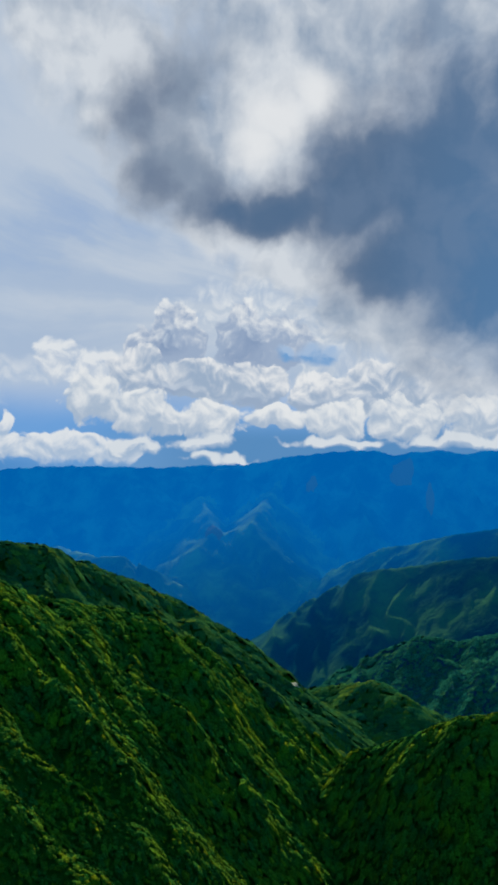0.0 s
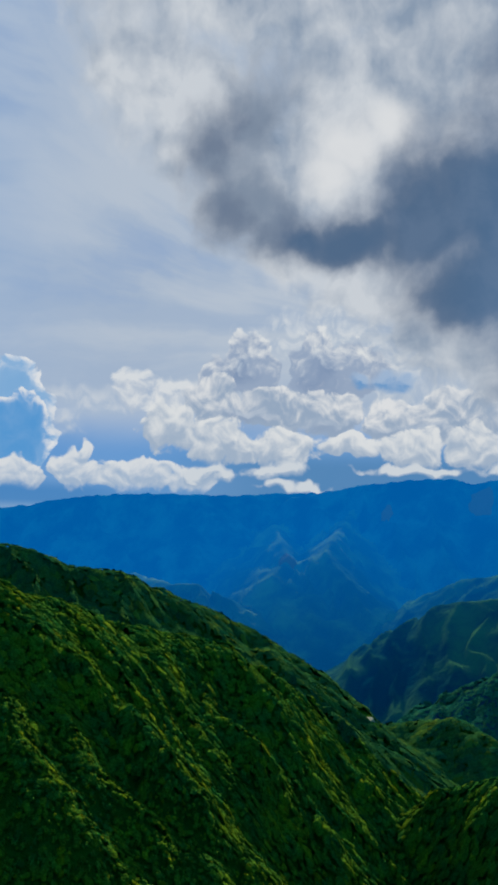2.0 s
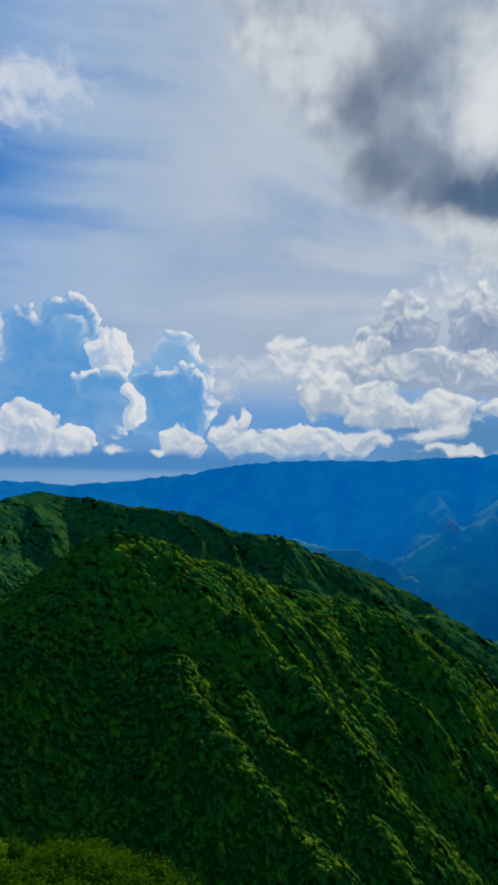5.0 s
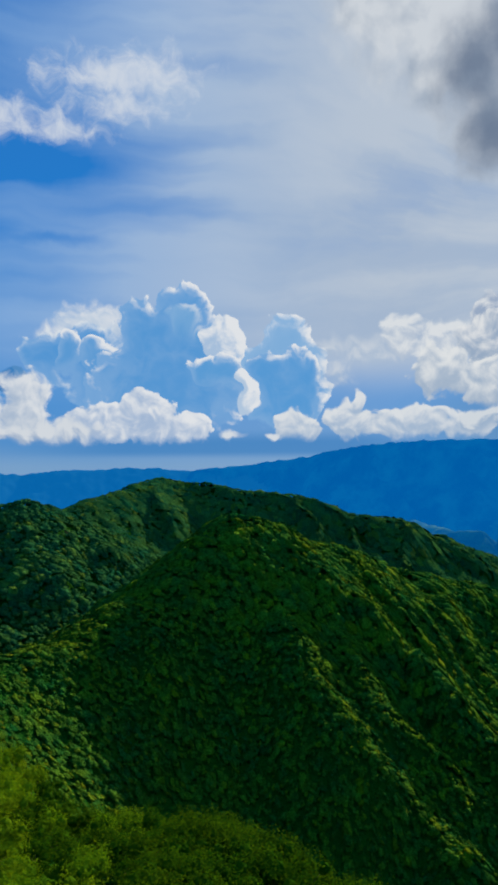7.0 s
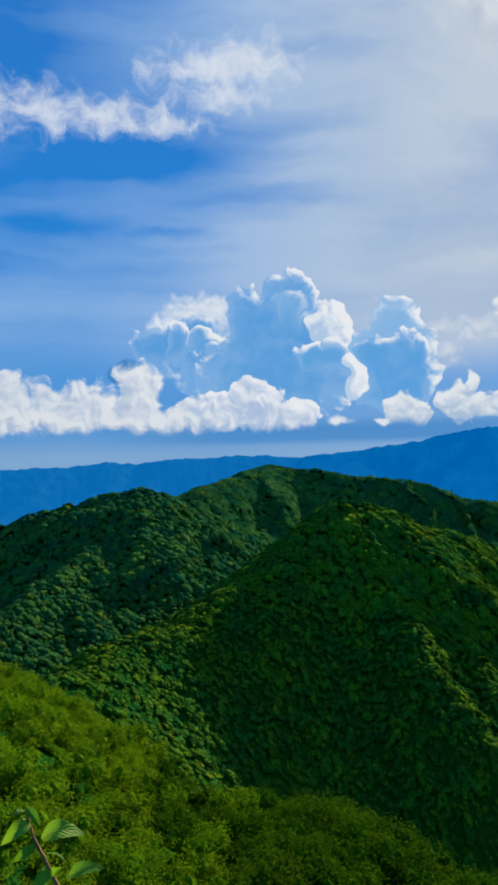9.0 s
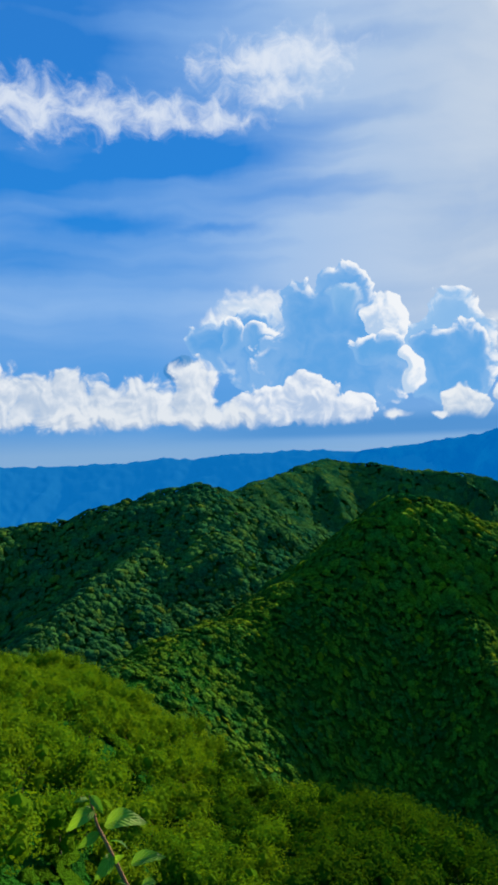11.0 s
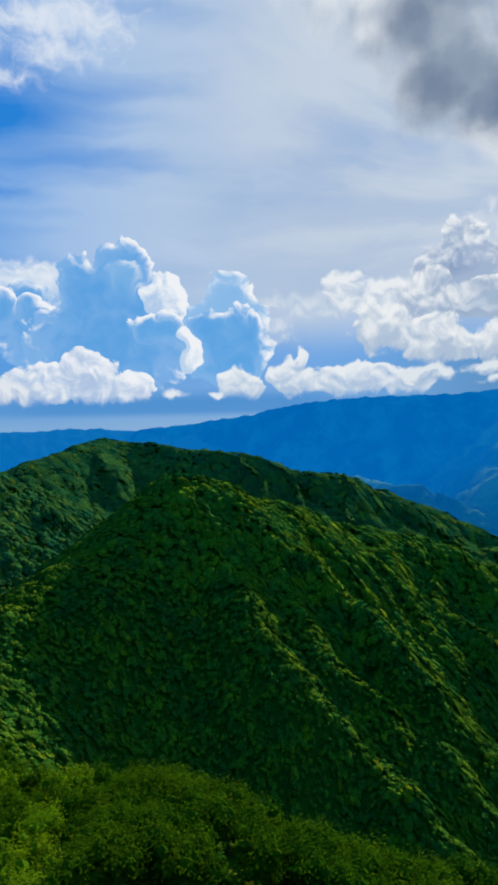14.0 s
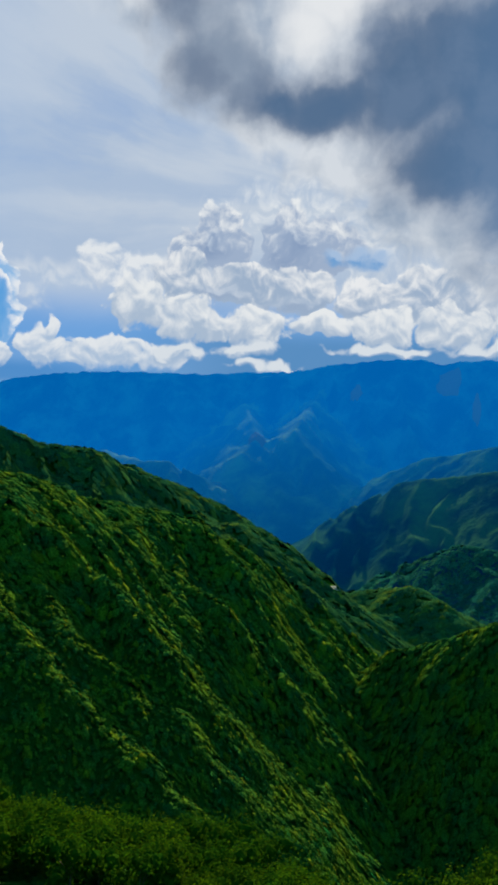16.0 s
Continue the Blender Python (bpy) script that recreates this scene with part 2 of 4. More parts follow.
    out = lobe(out, "east", ((15.6, 9.4, 2.8, 2.2), (20.4, 9.2, 3.4, 1.9), (24.8, 8.8, 3.0, 2.0), (29.4, 8.4, 3.0, 1.8), (33.8, 8.7, 3.0, 2.3), (38.4, 8.6, 3.0, 2.5), (43.5, 8.0, 4.0, 2.0)),
               (0.86, 0.88, 0.90), (0.36, 0.47, 0.63), (-0.35, 0.75), 0.30, sink=1.2)
    out = lobe(out, "east", ((18.0, 8.6, 3.0, 0.8), (24.0, 7.8, 3.6, 0.8), (31.0, 7.5, 3.4, 0.7), (36.5, 7.6, 2.4, 0.6)), (0.52, 0.61, 0.74), (0.32, 0.42, 0.59), (0.0, 0.7), 1.5, 1.8)
    out = lobe(out, "east", ((12.0, 7.6, 2.6, 2.0), (16.4, 6.5, 3.4, 1.9), (21.2, 6.2, 2.8, 1.6), (26.0, 6.5, 2.6, 1.0), (31.0, 6.2, 3.0, 1.6), (36.4, 6.4, 3.4, 1.9), (42.5, 6.4, 4.0, 1.8)),
               (0.84, 0.87, 0.89), (0.42, 0.53, 0.68), (-0.45, 0.75), 0.35, foot=(4.2, 5.2), sink=0.9)
    out = lobe(out, "east", ((15.0, 4.0, 2.8, 1.1), (20.4, 4.5, 2.8, 0.9), (22.0, 3.3, 3.2, 0.5), (31.0, 4.6, 5.0, 0.5), (40.0, 4.7, 5.0, 0.6)), (0.72, 0.78, 0.84), (0.38, 0.51, 0.69), (-0.4, 0.3), 0.8)

    # ragged cloud in front of the sun: bright where thin, slate blue where thick
    rag = g.math("SUBTRACT", g.noise(g.vec("MULTIPLY_ADD", g.vec("SUBTRACT", soft_p, P), (0.5, 0.5, 0), P), 0.19, 5.0, 0.5), 0.5)
    d = g.math("ADD", body(soft_p, ((8.5, 33.5, 5.0, 5.0), (13.0, 31.0, 6.5, 5.4), (18.0, 27.5, 5.6, 6.0), (25.0, 28.0, 6.5, 6.5), (31.0, 33.0, 10.0, 7.0), (22.0, 21.5, 4.4, 4.0), (28.0, 18.6, 7.0, 3.0),
                                    (36.0, 15.0, 8.0, 5.0), (44.0, 20.0, 14.0, 13.0), (36.0, 24.0, 10.0, 9.0), (20.0, 40.0, 22.0, 6.0), (40.0, 38.0, 16.0, 9.0)), 0.3), g.math("MULTIPLY", rag, 1.15))
    hump = g.math("SUBTRACT", g.noise(soft_p, 0.22, 4.0, 0.5), g.noise(g.vec("ADD", soft_p, (0.9, 1.2, 0)), 0.22, 4.0, 0.5))
    tone = g.math("ADD", g.math("MULTIPLY", hump, 1.5), g.math("MULTIPLY", g.math("SUBTRACT", broad, 0.5), 2.2))
    tone = g.math("ADD", tone, g.math("MULTIPLY", g.step(az, 24.0, 36.0), g.step(el, 27.0, 34.0, 0.0, 0.5)))
    bright = g.mix(g.math("ADD", tone, 0.30, clamp=True), (0.70, 0.75, 0.81), (0.30, 0.39, 0.52))
    out = g.mix(g.step(d, -0.12, 0.36), out, bright)
    # a thinner arm of shade, then the slate-blue thickness beside the bright opening
    arm = body(soft_p, ((18.2, 30.6, 4.0, 3.6), (15.4, 28.0, 3.6, 3.6), (17.0, 24.8, 3.4, 3.6), (20.2, 22.6, 3.2, 3.0)), 0.3)
    arm = g.math("ADD", arm, g.math("MULTIPLY", rag, 1.5))
    out = g.mix(g.step(arm, -0.35, 0.85, 0.0, 0.92), out, g.mix(g.step(broad, 0.4, 0.62), (0.15, 0.21, 0.32), (0.23, 0.30, 0.41)))
    glow = body(soft_p, ((29.0, 30.2, 2.6, 2.0), (26.0, 28.4, 2.6, 2.2), (24.2, 26.6, 1.9, 1.8)), 0.3)
    out = g.mix(g.step(g.math("ADD", glow, g.math("MULTIPLY", rag, 0.9)), -0.5, 0.8, 0.0, 0.9), out, (0.86, 0.88, 0.90))
    dark = body(soft_p, ((26.0, 21.8, 5.0, 2.8), (31.5, 23.0, 4.6, 5.6), (38.0, 24.0, 8.5, 8.8), (42.0, 17.0, 7.0, 7.0), (47.0, 22.0, 10.0, 11.0), (35.5, 18.5, 5.0, 4.0), (22.5, 22.2, 3.0, 2.2)), 0.3)
    dark = g.math("ADD", dark, g.math("MULTIPLY", rag, 1.0))
    slate = g.mix(g.step(dark, 0.05, 0.75), (0.17, 0.23, 0.34), (0.085, 0.16, 0.285))
    slate = g.mix(g.math("MULTIPLY", g.step(az, 31.0, 44.0), g.step(el, 30.0, 13.0, 0.35, 0.9)), slate, (0.075, 0.20, 0.40))
    slate = g.mix(g.step(g.math("ADD", broad, g.math("MULTIPLY", hump, 0.6)), 0.40, 0.70, 0.0, 0.30), slate, (0.20, 0.28, 0.42))
    out = g.mix(g.step(dark, -0.30, 0.50, 0.0, 0.98), out, slate)

    # unseen overhead and behind the lookout: a bright cyan added to fill shaded slopes
    over = g.math("MAXIMUM", g.step(el, 38.0, 60.0), g.step(g.math("ABSOLUTE", az), 60.0, 110.0))
    out = g.mix(over, out, g.mix(broad, (0.05, 0.40, 0.56), (0.06, 0.49, 0.67)))

    # below the horizon the light that the wooded land sends back
    out = g.mix(g.step(el, -3.0, -8.0), out, (0.03, 0.07, 0.07))
    back = g.node("ShaderNodeBackground")
    g.link(out, back.inputs[0])
    back.inputs[1].default_value = 1.0
    g.link(back.outputs[0], g.node("ShaderNodeOutputWorld").inputs[0])


build_sky()
sun_lamp = bpy.data.lights.new("sun", "SUN")
sun_lamp.energy, sun_lamp.angle, sun_lamp.color = 9.5, radians(0.6), (1.0, 0.87, 0.48)
sun = new("sun", sun_lamp)
sun.matrix_world = look((0, 0, 0), (-math.sin(radians(SUN_AZ)) * math.cos(radians(SUN_EL)),
                                    -math.cos(radians(SUN_AZ)) * math.cos(radians(SUN_EL)), -math.sin(radians(SUN_EL))))


# ---------------------------------------------------------------- materials
def material(name):
    m = bpy.data.materials.new(name)
    m.use_nodes = True
    g = Graph(m.node_tree)
    shader = g.node("ShaderNodeBsdfPrincipled")
    out = g.node("ShaderNodeOutputMaterial")
    g.link(shader.outputs[0], out.inputs[0])
    return m, g, shader, out


def forest_cover(name, dark, light, warm, grain=0.25, relief=1.0, tall=6.0):
    """Wooded ground seen from afar: crowns of several greens with gaps between."""
    m, g, s, _ = material(name)
    at = g.node("ShaderNodeNewGeometry").outputs["Position"]
    patch = g.noise(at, 0.012, 4.0, 0.6, "3D")
    crowns = g.puff(at, grain, 2.0, 0.5, "3D")
    fine = g.noise(at, grain * 5, 3.0, 0.6, "3D")
    c = g.mix(g.step(crowns, 0.25, 0.85), dark, light)
    c = g.mix(g.step(patch, 0.5, 0.72), c, g.mix(fine, light, warm))
    g.link(c, s.inputs["Base Color"])
    s.inputs["Roughness"].default_value = 0.75
    s.inputs["Specular IOR Level"].default_value = 0.0
    b = g.node("ShaderNodeBump")
    b.inputs["Strength"].default_value, b.inputs["Distance"].default_value = relief, tall
    g.link(g.math("ADD", crowns, g.math("MULTIPLY", fine, 0.5)), b.inputs["Height"])
    g.link(b.outputs[0], s.inputs["Normal"])
    return m


def crown_leaves(name, a, b, c, grain):
    """Leaves of whole crowns: each crown its own green, mottled by sprays of leaves."""
    m, g, s, out = material(name)
    geo = g.node("ShaderNodeNewGeometry")
    r = geo.outputs["Random Per Island"]
    at = geo.outputs["Position"]
    fine = g.noise(at, grain, 4.0, 0.65, "3D")
    clump = g.puff(at, grain * 0.45, 1.0, 0.5, "3D")
    wide = g.step(g.noise(at, 0.045, 4.0, 0.65, "3D"), 0.36, 0.64)
    tint = g.mix(g.math("ADD", g.math("MULTIPLY", r, 0.4), g.math("MULTIPLY", wide, 0.6)), a, b)
    tint = g.mix(g.step(r, 0.84, 1.0, 0.0, 0.5), tint, c)
    tint = g.vec("SCALE", tint, scale=g.math("ADD", 0.78, g.math("MULTIPLY", g.math("FRACT", g.math("MULTIPLY", r, 7.3)), 0.44)))
    tint = g.mix(g.step(fine, 0.3, 0.7), g.vec("SCALE", tint, scale=0.62), g.vec("SCALE", tint, scale=1.35))
    g.link(tint, s.inputs["Base Color"])
    s.inputs["Roughness"].default_value = 0.6
    s.inputs["Specular IOR Level"].default_value = 0.0
    bump = g.node("ShaderNodeBump")
    bump.inputs["Strength"].default_value, bump.inputs["Distance"].default_value = 1.0, 1.3
    g.link(g.math("ADD", g.math("MULTIPLY", fine, 1.4), clump), bump.inputs["Height"])
    g.link(bump.outputs[0], s.inputs["Normal"])
    return m


def leaf_blade(name, a, b, grain=3.0, per_object=True):
    """Single leaves that let some light through."""
    m, g, s, out = material(name)
    info = g.node("ShaderNodeObjectInfo").outputs["Random"]
    geo = g.node("ShaderNodeNewGeometry")
    r = g.math("FRACT", g.math("ADD", geo.outputs["Random Per Island"], g.math("MULTIPLY", info, 0.35)))
    tint = g.mix(g.math("ADD", g.math("MULTIPLY", r, 0.5), g.math("MULTIPLY", info, 0.5)), a, b)
    tint = g.mix(g.noise(geo.outputs["Position"], grain, 3.0, 0.6, "3D"), g.vec("SCALE", tint, scale=0.7), g.vec("SCALE", tint, scale=1.3))
    g.link(tint, s.inputs["Base Color"])
    s.inputs["Roughness"].default_value = 0.5
    s.inputs["Specular IOR Level"].default_value = 0.0
    thin = g.node("ShaderNodeBsdfTranslucent")
    g.link(g.vec("MULTIPLY", tint, (1.3, 1.2, 0.4)), thin.inputs[0])
    both = g.node("ShaderNodeMixShader")
    both.inputs[0].default_value = 0.4
    g.link(s.outputs[0], both.inputs[1])
    g.link(thin.outputs[0], both.inputs[2])
    g.link(both.outputs[0], out.inputs[0])
    return m


def plain(name, a, b, scale, rough=0.8, bump=0.3, deep=0.02):
    m, g, s, _ = material(name)
    at = g.node("ShaderNodeTexCoord").outputs["Object"]
    n = g.noise(at, scale, 5.0, 0.6, "3D")
    g.link(g.mix(g.step(n, 0.3, 0.7), a, b), s.inputs["Base Color"])
    s.inputs["Roughness"].default_value = rough
    k = g.node("ShaderNodeBump")
    k.inputs["Strength"].default_value, k.inputs["Distance"].default_value = bump, deep
    g.link(n, k.inputs["Height"])
    g.link(k.outputs[0], s.inputs["Normal"])
    return m


def painted_haze(name, dark, light, glow, relief=0.8, near=(0.0, 0.006, 0.028), clear=(1500.0, 3900.0)):
    """Far mountains, a backdrop of distance: blue haze painted as emission, stronger farther off."""
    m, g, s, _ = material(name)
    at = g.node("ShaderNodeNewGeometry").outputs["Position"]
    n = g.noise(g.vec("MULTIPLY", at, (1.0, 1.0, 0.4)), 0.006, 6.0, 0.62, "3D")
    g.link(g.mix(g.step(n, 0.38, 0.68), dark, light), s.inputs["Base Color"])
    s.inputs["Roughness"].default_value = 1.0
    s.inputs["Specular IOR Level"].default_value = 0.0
    # haze put into the emission: near tint to full blue by distance
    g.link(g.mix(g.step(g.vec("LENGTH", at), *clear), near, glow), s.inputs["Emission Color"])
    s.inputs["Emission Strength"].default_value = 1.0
    b = g.node("ShaderNodeBump")
    b.inputs["Strength"].default_value, b.inputs["Distance"].default_value = relief, 30.0
    g.link(n, b.inputs["Height"])
    g.link(b.outputs[0], s.inputs["Normal"])
    return m


M_SLOPE = forest_cover("undergrowth", (0.003, 0.055, 0.016), (0.016, 0.085, 0.010), (0.04, 0.10, 0.006))
M_HAZY = painted_haze("hazy_forest", (0.001, 0.026, 0.036), (0.030, 0.095, 0.034), (0.0, 0.116, 0.42), 0.8)
M_FAR = painted_haze("blue_range", (0.002, 0.020, 0.035), (0.020, 0.095, 0.09), (0.0, 0.116, 0.42))
# crown greens shifted towards blue to imitate haze on the farther hills
M_CROWN_FAR = crown_leaves("haze_tinted_crowns", (0.003, 0.054, 0.032), (0.036, 0.094, 0.022), (0.085, 0.118, 0.010), 0.8)
M_FARTHEST = painted_haze("pale_blue_range", (0.005, 0.03, 0.06), (0.006, 0.035, 0.065), (0.002, 0.135, 0.43), 0.15)
M_CROWN = crown_leaves("mixed_crowns", (0.003, 0.066, 0.018), (0.070, 0.126, 0.007), (0.130, 0.140, 0.004), 0.9)
# foliage in two tints: yellow-green paints the sunlit west, dim green the rest
M_LEAF_SUNLIT = leaf_blade("sunlit_tint_leaves", (0.065, 0.165, 0.008), (0.125, 0.190, 0.008))
M_LEAF_DIM = leaf_blade("green_leaves", (0.014, 0.070, 0.005), (0.050, 0.096, 0.005))
M_BARK = plain("bark", (0.07, 0.05, 0.035), (0.14, 0.11, 0.08), 6.0, 0.9, 0.6, 0.03)
M_GRAVEL = plain("pale_river_gravel", (0.09, 0.11, 0.12), (0.20, 0.22, 0.23), 0.12, 0.9, 0.6, 1.0)
M_EARTH = plain("bare_red_earth", (0.22, 0.13, 0.06), (0.30, 0.20, 0.09), 0.2, 0.95, 0.5, 0.6)
# haze over the valley ridges mixed into these crown colours
M_CROWN_HAZY = crown_leaves("haze_painted_crowns", (0.006, 0.062, 0.055), (0.014, 0.088, 0.060), (0.05, 0.12, 0.045), 0.4)
# bright tint paints the same sunlit patch onto the western shrubs
M_SHRUB = crown_leaves("sunlit_tint_shrubs", (0.028, 0.10, 0.006), (0.055, 0.13, 0.006), (0.09, 0.14, 0.005), 3.0)
M_SCAR = painted_haze("hazy_landslide", (0.035, 0.05, 0.08), (0.05, 0.06, 0.09), (0.006, 0.11, 0.35))

# paler base than the range behind: sunlight on the spurs, painted in
M_SPUR = painted_haze("painted_sunlit_spurs", (0.008, 0.042, 0.045), (0.06, 0.12, 0.055), (0.0, 0.116, 0.42))

# ---------------------------------------------------------------- the land
rng = np.random.default_rng(7)
LATTICE = rng.random((256, 256))


def value_noise(u, v):
    """Smooth noise from -1 to 1 over two numbers."""
    iu, iv = np.floor(u).astype(int), np.floor(v).astype(int)
    fu, fv = u - iu, v - iv
    fu, fv = fu * fu * fu * (fu * (fu * 6 - 15) + 10), fv * fv * fv * (fv * (fv * 6 - 15) + 10)
    a, b = LATTICE[iu % 256, iv % 256], LATTICE[(iu + 1) % 256, iv % 256]
    c, d = LATTICE[iu % 256, (iv + 1) % 256], LATTICE[(iu + 1) % 256, (iv + 1) % 256]
    return 2 * ((a * (1 - fu) + b * fu) * (1 - fv) + (c * (1 - fu) + d * fu) * fv) - 1


def fractal(u, v, octaves=4):
    total, size = 0.0, 1.0
    for i in range(octaves):
        total = total + size * value_noise(u + 17.3 * i, v - 9.1 * i)
        u, v, size = u * 2.03, v * 2.03, size * 0.5
    return total


class Ridge:
    """A crest line (azimuth, distance, height) whose flanks fall away at a slope and are cut by gullies
    that run downhill in one direction of the plan (run: degrees, 0 towards the lookout, positive to the east)."""

    def __init__(self, name, zone, crest, slope=0.62, cap=12.0, gully=70.0, deep=0.12, deepest=16.0, run=0.0):
        self.name, self.zone, self.slope, self.cap = name, zone, slope, cap
        self.gully, self.deep, self.deepest, self.run = gully, deep, deepest, radians(run)
        self.line = [(d * math.sin(radians(a)), d * math.cos(radians(a)), z) for a, d, z in crest]

    def height(self, x, y):
        best = np.full(x.shape, -9e3)
        away = np.zeros(x.shape)
        for (ax, ay, az), (bx, by, bz) in zip(self.line, self.line[1:]):
            lx, ly = bx - ax, by - ay
            n = math.hypot(lx, ly) + 1e-9
            t = np.clip(((x - ax) * lx + (y - ay) * ly) / (n * n), 0, 1)
            d = np.hypot(x - ax - t * lx, y - ay - t * ly)
            h = az + t * (bz - az) - self.slope * (np.sqrt(d * d + self.cap ** 2) - self.cap)
            take = h > best
            best, away = np.where(take, h, best), np.where(take, d, away)
        w = self.gully
        c, s = math.cos(self.run), math.sin(self.run)
        q, p = (x * c + y * s) / w, (x * s - y * c) / w
        q = q + 0.95 * value_noise(q * 0.45 + 3.1, p * 0.50 + 7.7) + 0.22 * value_noise(q * 1.7, p * 1.1)
        cut = np.abs(value_noise(q + 3.7, p * 0.06)) * 1.5 - 0.22
        cut = cut + 0.35 * np.abs(value_noise(q * 2.3 + 11.0, p * 0.25)) + 0.14 * value_noise(q * 5.1, p + 5)
        amount = np.minimum(self.deep * away, self.deepest) * (0.85 + 0.35 * value_noise(q * 0.4, p * 0.35))
        return best - amount * cut


